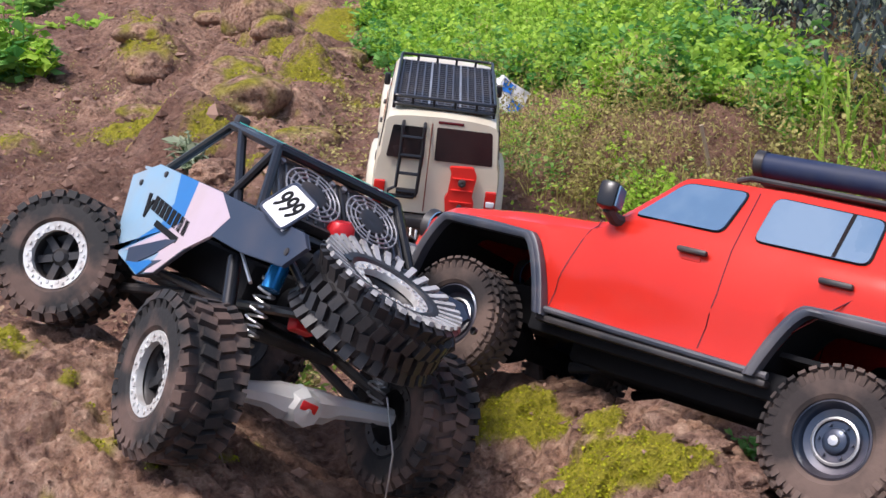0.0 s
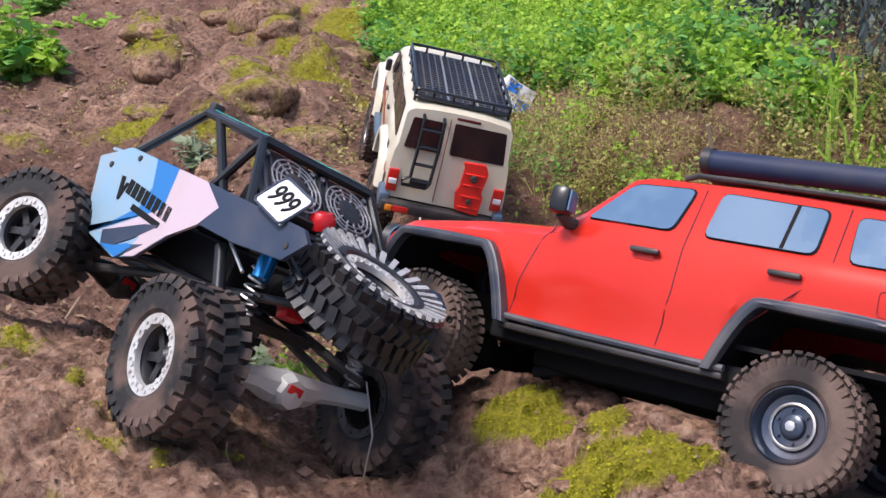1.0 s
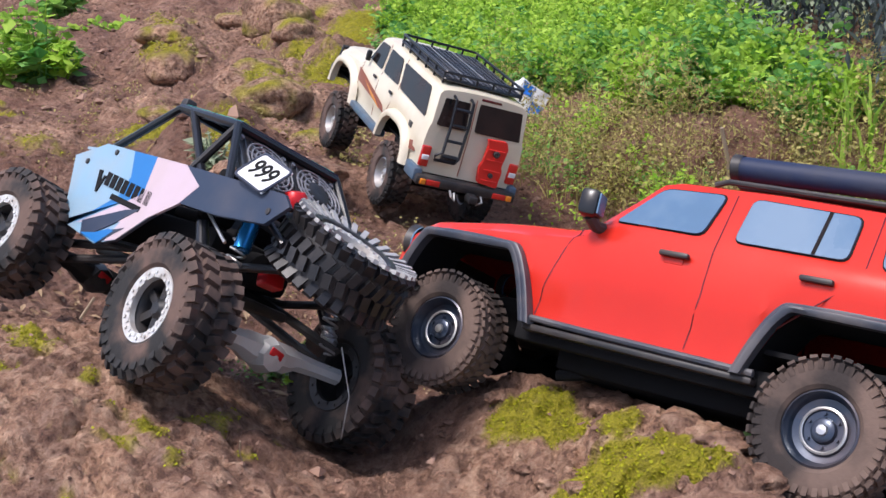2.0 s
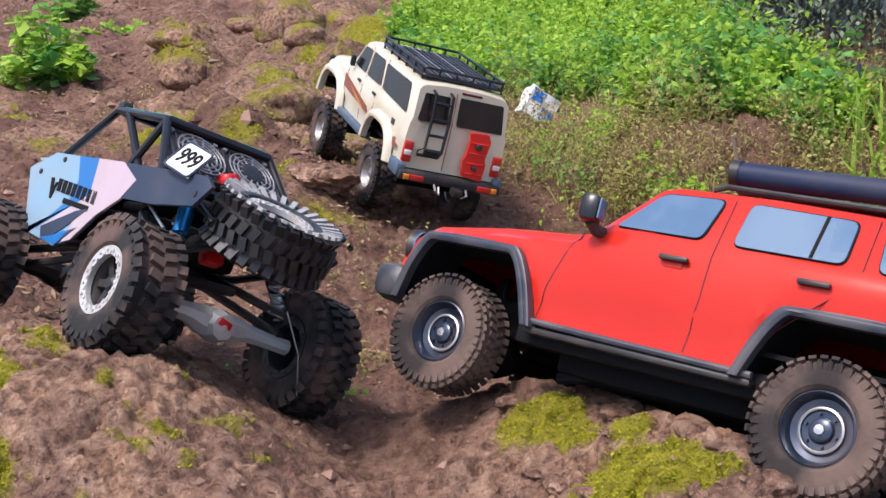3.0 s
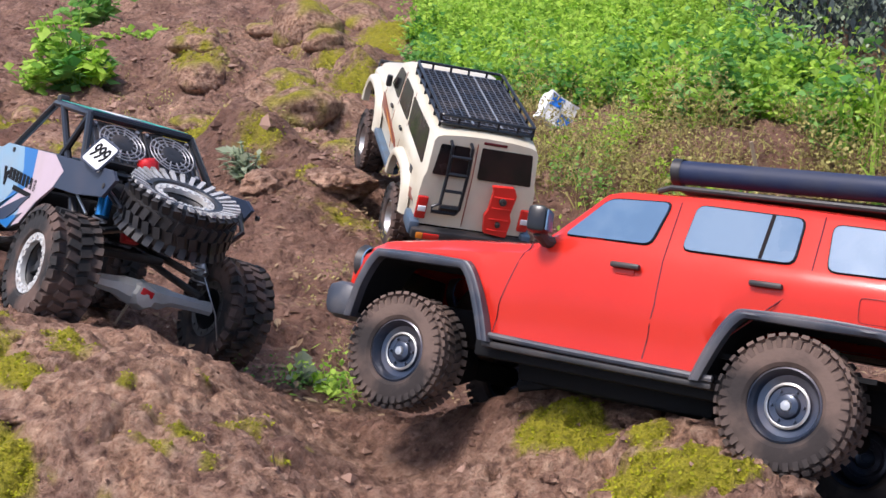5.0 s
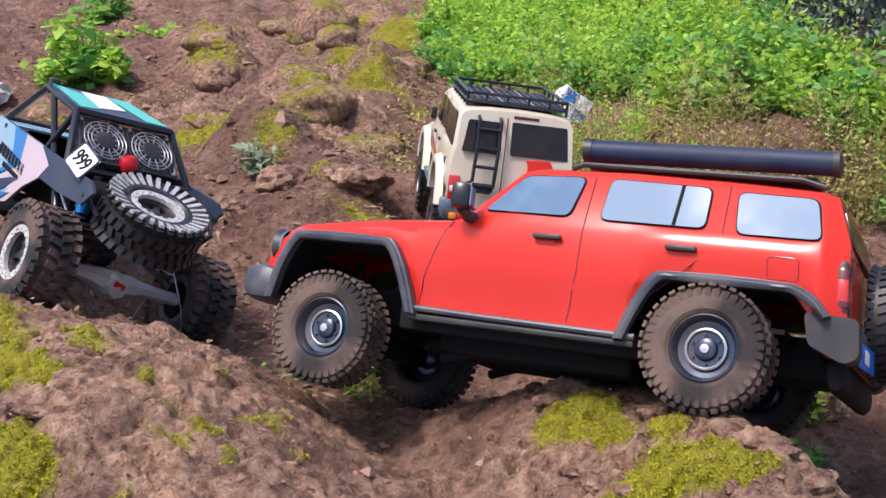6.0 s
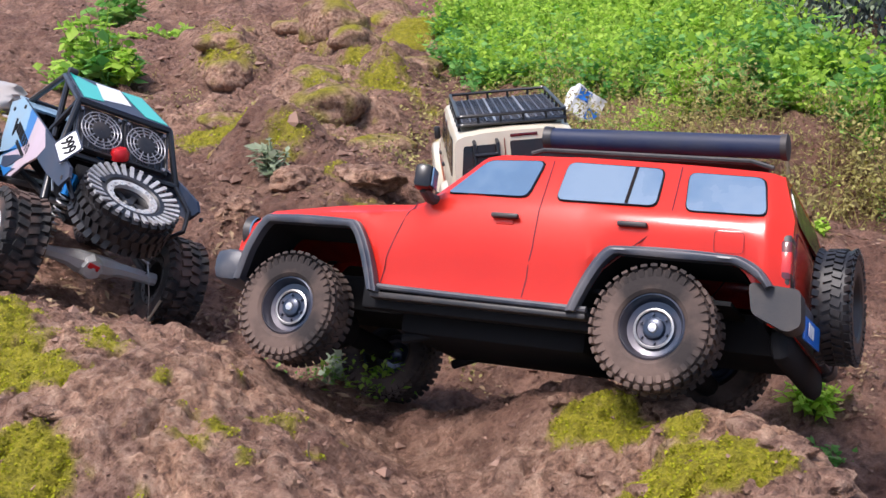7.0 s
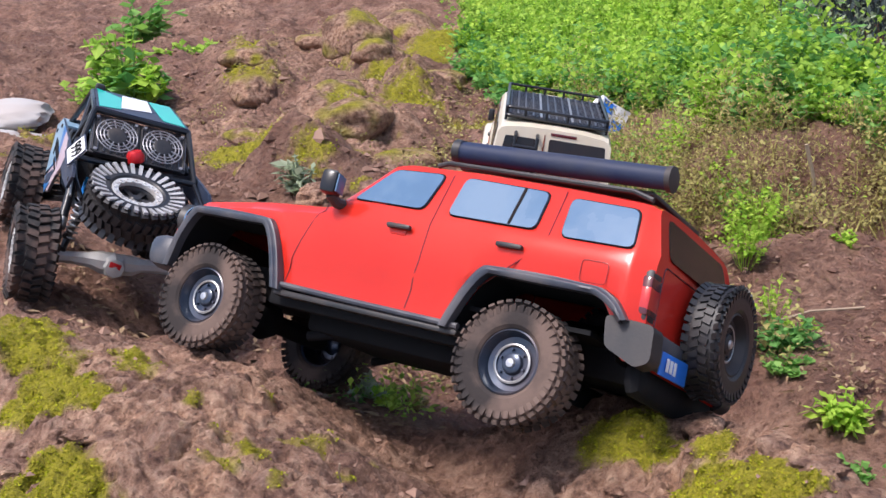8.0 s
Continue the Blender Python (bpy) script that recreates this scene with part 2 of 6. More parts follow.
def add_tube(bm, pts, r, n=8, closed=False):
    pts = [Vector(p) for p in pts]
    rings = []
    for i, p in enumerate(pts):
        a = pts[i - 1] if (i or closed) else p
        c = pts[(i + 1) % len(pts)] if (i < len(pts) - 1 or closed) else p
        d = (c - a).normalized()
        u = d.orthogonal().normalized() if not rings else (uprev - d * uprev.dot(d)).normalized()
        uprev = u
        w = d.cross(u)
        rings.append([bm.verts.new(p + r * (math.cos(k * math.tau / n) * u + math.sin(k * math.tau / n) * w)) for k in range(n)])
    for i in range(len(rings) if closed else len(rings) - 1):
        a, c = rings[i], rings[(i + 1) % len(rings)]
        for k in range(n):
            bm.faces.new((a[k], a[(k + 1) % n], c[(k + 1) % n], c[k]))
    if not closed:
        bm.faces.new(rings[0][::-1])
        bm.faces.new(rings[-1])
    return bm


def tube(pts, r, n=8, closed=False):
    return add_tube(bmesh.new(), pts, r, n, closed)


def add_lathe(bm, profile, n=32, m=Matrix()):
    """Turn a profile of (radius, y) about the y axis."""
    rings = []
    for k in range(n):
        a = k * math.tau / n
        rings.append([bm.verts.new(m @ Vector((r * math.cos(a), y, r * math.sin(a)))) for r, y in profile])
    for k in range(n):
        a, c = rings[k], rings[(k + 1) % n]
        for i in range(len(profile) - 1):
            bm.faces.new((a[i], a[i + 1], c[i + 1], c[i]))
    return bm


def lathe(profile, n=32, m=Matrix()):
    return add_lathe(bmesh.new(), profile, n, m)


def rounded(poly, r, seg=3):
    out, n = [], len(poly)
    for i in range(n):
        p, a, c = Vector(poly[i]), Vector(poly[i - 1]), Vector(poly[(i + 1) % n])
        k = min(r, 0.45 * (a - p).length, 0.45 * (c - p).length)
        s, e = p + (a - p).normalized() * k, p + (c - p).normalized() * k
        for j in range(seg + 1):
            f = j / seg
            out.append(tuple((1 - f) ** 2 * s + 2 * f * (1 - f) * p + f * f * e))
    return out


def add_sheet(bm, poly, place, thick):
    """A plate with the outline poly (2D); place(u, v, d) gives the point at depth d."""
    top = [bm.verts.new(place(u, v, 0)) for u, v in poly]
    low = [bm.verts.new(place(u, v, thick)) for u, v in poly]
    n = len(poly)
    bm.faces.new(top)
    bm.faces.new(low[::-1])
    for i in range(n):
        bm.faces.new((top[i], low[i], low[(i + 1) % n], top[(i + 1) % n]))
    bmesh.ops.recalc_face_normals(bm, faces=bm.faces[:])
    return bm


def sheet(poly, place, thick):
    return add_sheet(bmesh.new(), poly, place, thick)


def rake(bm, k, x0):
    for v in bm.verts:
        v.co.z += k * (v.co.x - x0)
    return bm


def loft(rings, cap=True):
    bm = bmesh.new()
    rows = [[bm.verts.new(p) for p in r] for r in rings]
    for a, c in zip(rows, rows[1:]):
        for i in range(len(a) - 1):
            bm.faces.new((a[i], a[i + 1], c[i + 1], c[i]))
    if cap:
        bm.faces.new(rows[0])
        bm.faces.new(rows[-1][::-1])
    bmesh.ops.recalc_face_normals(bm, faces=bm.faces[:])
    return bm


def curve(x, knots):
    xs, ys = zip(*knots)
    return float(np.interp(x, xs, ys))


def smooth_line(pts, n=5):
    """A line of points with n steps between each two."""
    out = [tuple(np.array(p) + (np.array(q) - p) * k / n) for p, q in zip(pts, pts[1:]) for k in range(n)]
    return out + [pts[-1]]


def ease(a, b, v):
    u = min(1, max(0, (v - a) / (b - a)))
    return u * u * (3 - 2 * u)

# ---- the ground: one sheet, from a boulder and a gully before the camera to a far meadow ----
MOUND_X = [-0.95 + 0.16 * i for i in range(11)]
MOUND_Y = [0.68 + 0.2 * i for i in range(9)]
MOUND_H = [
    [-0.004, 0.008, -0.011, 0.031, -0.04, 0.102, -0.076, 0.111, -0.023, 0.015, -0.004],
    [-0.004, 0.023, -0.063, 0.058, 0.077, 0.051, -0.046, 0.117, -0.035, -0.012, 0.002],
    [0.025, -0.077, 0.13, 0.041, 0.098, -0.027, 0.079, 0.039, -0.064, 0.061, -0.023],
    [0.014, -0.024, 0.037, 0.08, -0.019, 0.006, -0.047, -0.088, 0.066, -0.034, 0.009],
    [-0.007, -0.021, 0.08, -0.078, 0.046, -0.068, 0.022, 0.049, 0.003, -0.007, 0.005],
    [-0.017, 0.09, 0.023, -0.002, 0.007, 0.017, 0.02, -0.009, -0.02, 0.002, -0.004],
    [0.01, 0.073, -0.062, 0.063, 0.038, 0.006, 0.008, -0.012, 0.031, 0.048, -0.01],
    [-0.028, 0.008, 0.108, -0.031, 0.106, 0.008, 0.006, -0.008, -0.002, -0.016, 0.002],
    [0.006, 0.004, -0.055, 0.205, -0.008, 0.044, 0.031, 0.014, -0.009, 0.009, -0.001]]
MOUND_C = np.array([(x, y) for y in MOUND_Y for x in MOUND_X])
MOUND_A = np.array(MOUND_H).ravel()
# lumps of rock farther up the slope: x, y, height, radius
LUMPS = [(-0.95, 2.75, 0.035, 0.10), (-0.80, 3.05, 0.04, 0.11), (-0.42, 2.72, 0.05, 0.09), (-0.75, 4.85, 0.07, 0.15), (-0.62, 4.2, 0.05, 0.13), (-1.05, 4.4, 0.04, 0.14), (-0.86, 3.62, 0.05, 0.13), (-0.55, 3.35, 0.06, 0.12),
         (-0.36, 3.55, 0.05, 0.12), (-0.58, 2.95, 0.06, 0.11), (-0.40, 3.0, 0.05, 0.10), (-0.30, 4.5, 0.05, 0.18), (-1.5, 5.6, 0.06, 0.2), (-0.3, 2.45, 0.03, 0.09), (-0.95, 3.9, 0.04, 0.12), (-0.48, 3.9, 0.05, 0.12), (-0.85, 4.1, 0.04, 0.1),
         (-0.68, 4.66, 0.085, 0.11), (-0.60, 5.25, 0.09, 0.13), (-0.57, 4.06, 0.07, 0.11), (-0.60, 3.55, 0.06, 0.09), (-0.53, 3.11, 0.07, 0.10), (-0.97, 4.04, 0.05, 0.10), (-0.86, 3.66, 0.05, 0.10), (-0.79, 3.96, 0.05, 0.08), (-0.41, 3.45, 0.05, 0.09), (-0.85, 4.46, 0.05, 0.10)]
# moss: x, y, radius, amount
MOSSY = [(0.062, 1.000, 0.040, 1.0), (0.085, 0.965, 0.030, 0.9), (0.035, 0.985, 0.022, 0.6), (0.125, 0.925, 0.020, 1.1), (0.120, 0.850, 0.052, 1.4), (0.085, 0.835, 0.035, 0.9), (0.165, 0.830, 0.036, 1.0),
         (-0.40, 0.80, 0.060, 1.1), (-0.43, 0.95, 0.050, 0.9), (-0.37, 1.02, 0.030, 0.7), (-0.46, 1.03, 0.04, 0.8), (-0.25, 0.86, 0.03, 0.45), (-0.20, 0.95, 0.03, 0.55), (-0.30, 0.87, 0.025, 0.4),
         (-0.508, 1.08, 0.05, 1.1), (-0.448, 0.97, 0.04, 1.0), (-0.38, 0.835, 0.035, 1.1), (-0.395, 1.052, 0.022, 0.8), (-0.381, 0.945, 0.025, 0.8), (-0.239, 0.886, 0.018, 0.7), (-0.191, 1.0, 0.018, 0.7), (-0.209, 0.84, 0.014, 0.7), (-0.30, 0.93, 0.013, 0.6), (-0.27, 0.90, 0.012, 0.6), (-0.22, 0.92, 0.015, 0.62), (-0.25, 0.98, 0.014, 0.6), (-0.17, 0.90, 0.012, 0.62), (-0.33, 0.82, 0.015, 0.65), (-0.28, 0.80, 0.012, 0.6), (-0.15, 0.95, 0.013, 0.6)]
MOSS_FAR = [(-0.95, 2.68, 0.10), (-0.42, 2.62, 0.09), (-0.45, 2.9, 0.10), (-0.62, 4.05, 0.16), (-0.75, 4.7, 0.16), (-0.48, 3.8, 0.13), (-0.92, 3.8, 0.12), (-0.3, 2.05, 0.07), (-0.2, 3.2, 0.12), (-1.05, 4.42, 0.16), (-0.86, 3.6, 0.16), (-0.53, 3.2, 0.14), (-0.36, 3.4, 0.13), (-0.30, 4.45, 0.28), (-0.42, 2.22, 0.08), (-0.62, 2.8, 0.14), (-0.25, 1.9, 0.10), (-0.12, 2.5, 0.12), (-0.75, 2.75, 0.14), (-1.2, 3.0, 0.2), (-0.1, 4.0, 0.25), (-0.36, 4.46, 0.16), (-0.60, 4.72, 0.10), (-0.36, 3.34, 0.09), (-0.50, 3.02, 0.07)]


# hollows worn into the ground, and a hump (negative): x, y, depth, radius
HOLLOWS = [(-0.078, 1.034, 0.039, 0.065), (-0.506, 1.269, 0.034, 0.065), (-0.342, 1.063, 0.024, 0.065), (-0.345, 1.325, 0.019, 0.065), (-0.032, 0.970, 0.010, 0.065), (-0.382, 1.409, 0.016, 0.065), (-0.439, 1.186, 0.016, 0.065),
           (-0.142, 1.115, 0.013, 0.065), (-0.227, 1.217, 0.012, 0.065), (-0.213, 0.890, 0.010, 0.065), (-0.641, 1.673, 0.009, 0.065), (-0.157, 2.026, 0.032, 0.09), (-0.097, 1.708, 0.020, 0.09), (0.030, 2.116, 0.020, 0.09), (-0.030, 0.955, -0.018, 0.05)]


def broad_heights(x, y):
    """Heights of the ground without its small relief, for arrays of x and y."""
    x, y = np.asarray(x, float), np.asarray(y, float)
    u, v = np.clip((x - 0.1) / 0.4, 0, 1), np.clip((y - 2.0) / 0.35, 0, 1)
    z = 0.03 + 0.07 * np.clip(y - 2.2, 0, 4.3) + 0.15 * u * u * (3 - 2 * u) * v * v * (3 - 2 * v)
    for (cx, cy), a in zip(MOUND_C, MOUND_A):
        z = z + a * np.exp(-(((x - cx) / 0.15) ** 2 + ((y - cy) / 0.15) ** 2))
    for hx, hy, depth, hr in HOLLOWS:
        z = z - depth * np.exp(-((x - hx) ** 2 + (y - hy) ** 2) / hr ** 2)
    for lx, ly, lh, lr in LUMPS:
        z = z + lh * np.exp(-(((x - lx) ** 2 + 0.7 * (y - ly) ** 2) / (lr * lr)) ** 2)
    return z


def relief(x, y):
    """Clods, chips and ledges of the broken ground."""
    p = Vector((x, y, 0))
    far = ease(1.9, 2.6, y)
    a = noise.noise(p * 4.0 + Vector((3, 1, 0))) * (0.004 + 0.034 * far)
    b = noise.noise(p * 13.0) * (0.009 + 0.014 * far) + (abs(noise.noise(p * 6.5 + Vector((2, 5, 0)))) - 0.22) * -0.055 * far
    c = (abs(noise.noise(p * 22.0 + Vector((7, 0, 2)))) - 0.25) * 0.017
    d = (abs(noise.noise(p * 55.0)) - 0.25) * 0.009 + noise.noise(p * 130.0) * 0.0030 + noise.noise(p * 290.0) * 0.0014
    rocky = math.exp(-(((x + 0.33) / 0.26) ** 2 + ((y - 0.92) / 0.22) ** 2) ** 2) + math.exp(-(((x - 0.13) / 0.17) ** 2 + ((y - 0.90) / 0.16) ** 2) ** 2)
    if rocky > 0.02:
        step = noise.noise(p * 21.0 + Vector((1, 8, 3)))
        d += rocky * (0.010 * round(step * 3) / 3 * ease(-0.1, 0.15, x) + (abs(noise.noise(p * 34.0 + Vector((4, 4, 1)))) - 0.25) * 0.008)
        pit = noise.noise(Vector((x * 60 - y * 30, x * 25 + y * 48, 6)))
        d -= rocky * (0.009 * max(0.0, pit - 0.15) / 0.3 + 0.003 * max(0.0, noise.noise(Vector((x * 22 - y * 9, x * 9 + y * 19, 2))) - 0.1))
    if abs(x + 0.320) < 0.035 and abs(y - 0.955) < 0.025:       # a dark crack across the boulder
        off = y - 0.955 - 0.2 * (x + 0.320) - 0.004 * noise.noise(Vector((x * 60, 2, 5)))
        d -= 0.030 * math.exp(-(off / 0.0055) ** 2) * ease(0.026, 0.016, abs(x + 0.320)) - 0.003 * math.exp(-((off - 0.007) / 0.005) ** 2)
    return a + b + c + d


def ground_heights(x, y):
    z = broad_heights(x, y)
    return z + np.array([relief(a, b) for a, b in zip(x, y)])


def ground_height(x, y):
    return float(ground_heights([x], [y])[0])


def moss_cover(x, y):
    near = sum(k * np.exp(-(((x - mx) ** 2 + (y - my) ** 2) / (r * r)) ** 2) for mx, my, r, k in MOSSY)
    far = sum(np.exp(-((x - mx) ** 2 + (y - my) ** 2) / (0.6 * r * r)) for mx, my, r in MOSS_FAR)
    s = near + 0.85 * far
    n = np.array([noise.noise(Vector((a * 38, b * 38, 4))) * 0.45 + (noise.noise(Vector((a * 9, b * 9, 7))) * 0.6 if b > 1.8 else 0) + noise.noise(Vector((a * 110, b * 110, 9))) * 0.35 if c > 0.02 else -1 for a, b, c in zip(x, y, s)])
    return np.clip((s + n * 0.9 - 0.5) * 2.6, 0, 1)


def rock_cover(x, y):
    near = np.maximum(np.exp(-(((x + 0.33) / 0.26) ** 2 + ((y - 0.92) / 0.22) ** 2) ** 2), np.exp(-(((x - 0.13) / 0.17) ** 2 + ((y - 0.92) / 0.17) ** 2) ** 2))
    for lx, ly, lh, lr in LUMPS:
        near = np.maximum(near, 0.8 * np.exp(-((x - lx) ** 2 + (y - ly) ** 2) / (lr * lr)))
    return np.clip(near + 0.12 + 0.5 * np.array([noise.noise(Vector((a * 9, b * 9, 1))) for a, b in zip(x, y)]), 0, 1)


def build_ground():
    # polar sheet round the camera's foot, finest ahead of it
    angles = sorted(set([round(a, 4) for a in np.arange(-30, 30.01, 0.145)] + [float(a) for a in range(-180, -30, 6)] + [float(a) for a in range(36, 181, 6)]))
    radii = [0.02, 0.2, 0.4] + list(np.geomspace(0.55, 7.5, 780)) + list(np.geomspace(8.2, 900, 26))
    na = len(angles)
    ra, an = np.meshgrid(radii, np.radians(angles), indexing="ij")
    ra, an = ra.ravel(), an.ravel()
    x, y = ra * np.sin(an), ra * np.cos(an)
    z = broad_heights(x, y)
    fine = np.flatnonzero((np.abs(an) < radians(31)) & (ra > 0.5) & (ra < 9))
    z[fine] += [relief(a, b) for a, b in zip(x[fine], y[fine])]
    moss, rock = np.zeros(len(x)), np.zeros(len(x))
    moss[fine], rock[fine] = moss_cover(x[fine], y[fine]), rock_cover(x[fine], y[fine])
    z += moss * 0.002
    verts, faces = np.stack([x, y, z], 1).tolist(), []
    for i in range(len(radii) - 1):
        for k in range(na - 1):
            faces.append((i * na + k, (i + 1) * na + k, (i + 1) * na + k + 1, i * na + k + 1))
    me = bpy.data.meshes.new("ground")
    me.from_pydata(verts, [], faces)
    for name, vals in (("moss", moss), ("rock", rock)):
        at = me.attributes.new(name, "FLOAT", "POINT")
        at.data.foreach_set("value", vals)
    me.polygons.foreach_set("use_smooth", [True] * len(faces))
    me.materials.append(M_GROUND)
    ob = new("ground", me)
    # face up
    if me.polygons[len(faces) // 2].normal.z < 0:
        me.flip_normals()
    return tagged(ob, "rough reddish earth and weathered rock with patches of moss", "ground", kind="structure")


build_ground()

# ---- wheels ----
def tyre_mesh(r, w, rim_r, lugs, chunky=1.0):
    """A crawler tyre about the y axis: carcass with sidewalls, and rows of separate tread blocks."""
    h = w / 2
    rc = r - 0.004 * chunky
    bm = lathe([(rim_r * 0.96, -h * 0.72), (rim_r, -h * 0.86), (rim_r * 1.10, -h * 0.97), (rim_r * 0.5 + rc * 0.5, -h), (rc * 0.93, -h * 0.93), (rc * 0.985, -h * 0.8), (rc, -h * 0.5), (rc, h * 0.5),
                (rc * 0.985, h * 0.8), (rc * 0.93, h * 0.93), (rim_r * 0.5 + rc * 0.5, h), (rim_r * 1.10, h * 0.97), (rim_r, h * 0.86), (rim_r * 0.96, h * 0.72)], 48)
    step = math.tau / lugs
    for k in range(lugs):
        for row, (y, ry, sx, sy, off) in enumerate(((-0.24, 16, 0.62, 0.46, 0), (0.24, -16, 0.62, 0.46, 0.5), (-0.74, -8, 0.66, 0.50, 0.5), (0.74, 8, 0.66, 0.50, 0.0))):
            a = (k + off) * step
            rad = rc + (0.0005 if row < 2 else -0.0022 * chunky)
            m = Matrix.Rotation(a, 4, "Y") @ Matrix.Translation((0, y * h, rad)) @ pose(0, 0, 0, 0 if row < 2 else (26 if y < 0 else -26) * -1, 0, ry)
            bmesh.ops.create_cube(bm, size=1, matrix=m @ Matrix.Diagonal((step * rc * sx, sy * h * 1.05, 0.0085 * chunky, 1)))
        for side in (-1, 1):     # side biters
            a = (k + 0.25) * step
            m = Matrix.Rotation(a, 4, "Y") @ Matrix.Translation((0, side * h * 0.95, rc * 0.90)) @ pose(0, 0, 0, side * -12)
            bmesh.ops.create_cube(bm, size=1, matrix=m @ Matrix.Diagonal((step * rc * 0.5, 0.003, rc * 0.13, 1)))
    return bm


def steel_rim(r, w, style):
    """Rim about the y axis, face towards +y."""
    h = w / 2
    if style == "dish":
        bm = lathe([(r, -h * 0.8), (r * 0.9, -h * 0.7), (r * 0.88, h * 0.5), (r * 0.98, h * 0.82), (r * 0.93, h * 0.86), (r * 0.86, h * 0.62), (r * 0.80, h * 0.40), (r * 0.62, h * 0.34), (r * 0.60, h * 0.42),
                    (r * 0.53, h * 0.46), (r * 0.50, h * 0.38), (r * 0.34, h * 0.36), (r * 0.30, h * 0.52), (r * 0.22, h * 0.58), (0.0001, h * 0.58)], 40)
        for k in range(6):
            m = Matrix.Rotation((k + 0.5) * math.tau / 6, 4, "Y") @ pose(0, h * 0.42, r * 0.42, 90)
            bmesh.ops.create_cone(bm, cap_ends=True, segments=6, radius1=r * 0.045, radius2=r * 0.045, depth=0.004, matrix=m)
    else:
        bm = lathe([(r, -h * 0.8), (r * 0.88, -h * 0.6), (r * 0.86, h * 0.5), (r * 0.80, h * 0.60), (r * 0.74, h * 0.52), (r * 0.72, h * 0.1), (r * 0.3, h * 0.05), (r * 0.28, h * 0.45), (r * 0.16, h * 0.6), (0.0001, h * 0.6)], 40)
        for k in range(6):
            m = Matrix.Rotation(k * math.tau / 6, 4, "Y") @ Matrix.Translation((0, h * 0.32, r * 0.5))
            add_box(bm, (r * 0.22, h * 0.3, r * 0.55), (0, 0, 0))
            bmesh.ops.transform(bm, matrix=m, verts=bm.verts[-8:])
    return bm


def ring_bm(r, w, holes, outer=1.02, inner=0.74):
    """A flat beadlock ring with bolt heads and notches."""
    h = w / 2
    bm = lathe([(r * inner, h * 0.66), (r * inner, h * 0.86), (r * outer * 0.97, h * 0.90), (r * outer, h * 0.8), (r * outer * 0.98, h * 0.66)], 48)
    for k in range(holes):
        m = Matrix.Rotation(k * math.tau / holes, 4, "Y") @ pose(0, h * 0.88, r * (inner + outer) / 2, 90)
        bmesh.ops.create_cone(bm, cap_ends=True, segments=6, radius1=r * 0.05, radius2=r * 0.04, depth=0.003, matrix=m)
        m = Matrix.Rotation((k + 0.5) * math.tau / holes, 4, "Y") @ Matrix.Translation((0, h * 0.885, r * (inner + 0.06)))
        bmesh.ops.create_cube(bm, size=1, matrix=m @ Matrix.Diagonal((r * 0.10, 0.0012, r * 0.10, 1)))
    return bm


def fit_wheel(parent, proto, kind):
    """One wheel under a vehicle: the rim carries the tyre and its rings. proto holds the meshes built the first time."""
    if "rim" not in proto:
        p = proto["spec"]
        wheel = part("wheel", steel_rim(p["rim_r"], p["w"], p["style"]), p["rim_mat"], parent, p["label"])
        proto["rim"] = wheel.data
        kids = [("tyre", tyre_mesh(p["r"], p["w"], p["rim_r"], p["lugs"], p["chunky"]), p["tyre_mat"], p["tyre_label"])]
        if p["style"] == "dish":
            h = p["w"] / 2
            kids.append(("centre_ring", lathe([(p["rim_r"] * 0.52, h * 0.47), (p["rim_r"] * 0.55, h * 0.50), (p["rim_r"] * 0.60, h * 0.47)], 36), M_STEEL, "bright worn steel ring"))
            kids.append(("hub_cap", lathe([(p["rim_r"] * 0.16, h * 0.57), (p["rim_r"] * 0.13, h * 0.68), (0.0001, h * 0.70)], 8), M_STEEL, "bright steel hub cap"))
        else:
            kids.append(("beadlock_ring", ring_bm(p["rim_r"], p["w"], 16), M_RING, "pale beadlock ring with bolts"))
            back = ring_bm(p["rim_r"], p["w"], 8)
            bmesh.ops.transform(back, matrix=Matrix.Diagonal((1, -1, 1, 1)), verts=back.verts[:])
            bmesh.ops.reverse_faces(back, faces=back.faces[:])
            kids.append(("inner_ring", back, M_BLACK, ""))
        proto["kids"] = []
        for n, bm, mat, lab in kids:
            o = part(n, bm, mat, wheel, lab, 30)
            proto["kids"].append((n, o.data, lab))
        return wheel
    wheel = tagged(new("wheel", proto["rim"]), proto["spec"]["label"])
    wheel.parent = parent
    for n, me, lab in proto["kids"]:
        o = tagged(new(n, me), lab)
        o.parent = wheel
    return wheel


# ---- the red SUV model ----
def arch(x, c, a, top, low):
    u = abs(x - c) / a
    return low if u >= 1 else low + (top - low) * (1 - u ** 3.4) ** 0.62


def arch_flat(x, c, a, top, low):
    """Squared wheel arch: flat crown, steep straight flanks."""
    u = abs(x - c) / a
    return low if u >= 1 else low + (top - low) * (1 - (max(0.0, u - 0.60) / 0.40) ** 1.6)


def side_profile(bot, top, wl, yt, belt):
    """Half the cross-section of a body: from the sill over a crease and the belt line to the roof's edge."""
    sh = min(belt, top - 0.012)
    h = sh - bot
    tuck = 0.0042 * min(1.0, (max(h, 0.0) / 0.088) ** 1.5)
    return [(wl - tuck, bot), (wl - 0.95 * tuck, bot + 0.22 * h), (wl + 0.0008, bot + 0.36 * h), (wl + 0.001, bot + 0.62 * h), (wl - 0.001, bot + 0.9 * h), (wl - 0.004, sh), (yt + 0.001, top - 0.009)]


def shell_y(z, bot, top, wl, yt, belt):
    """How far out the body's side lies at height z."""
    ys, zs = zip(*side_profile(bot, top, wl, yt, belt))
    return float(np.interp(z, zs, ys))


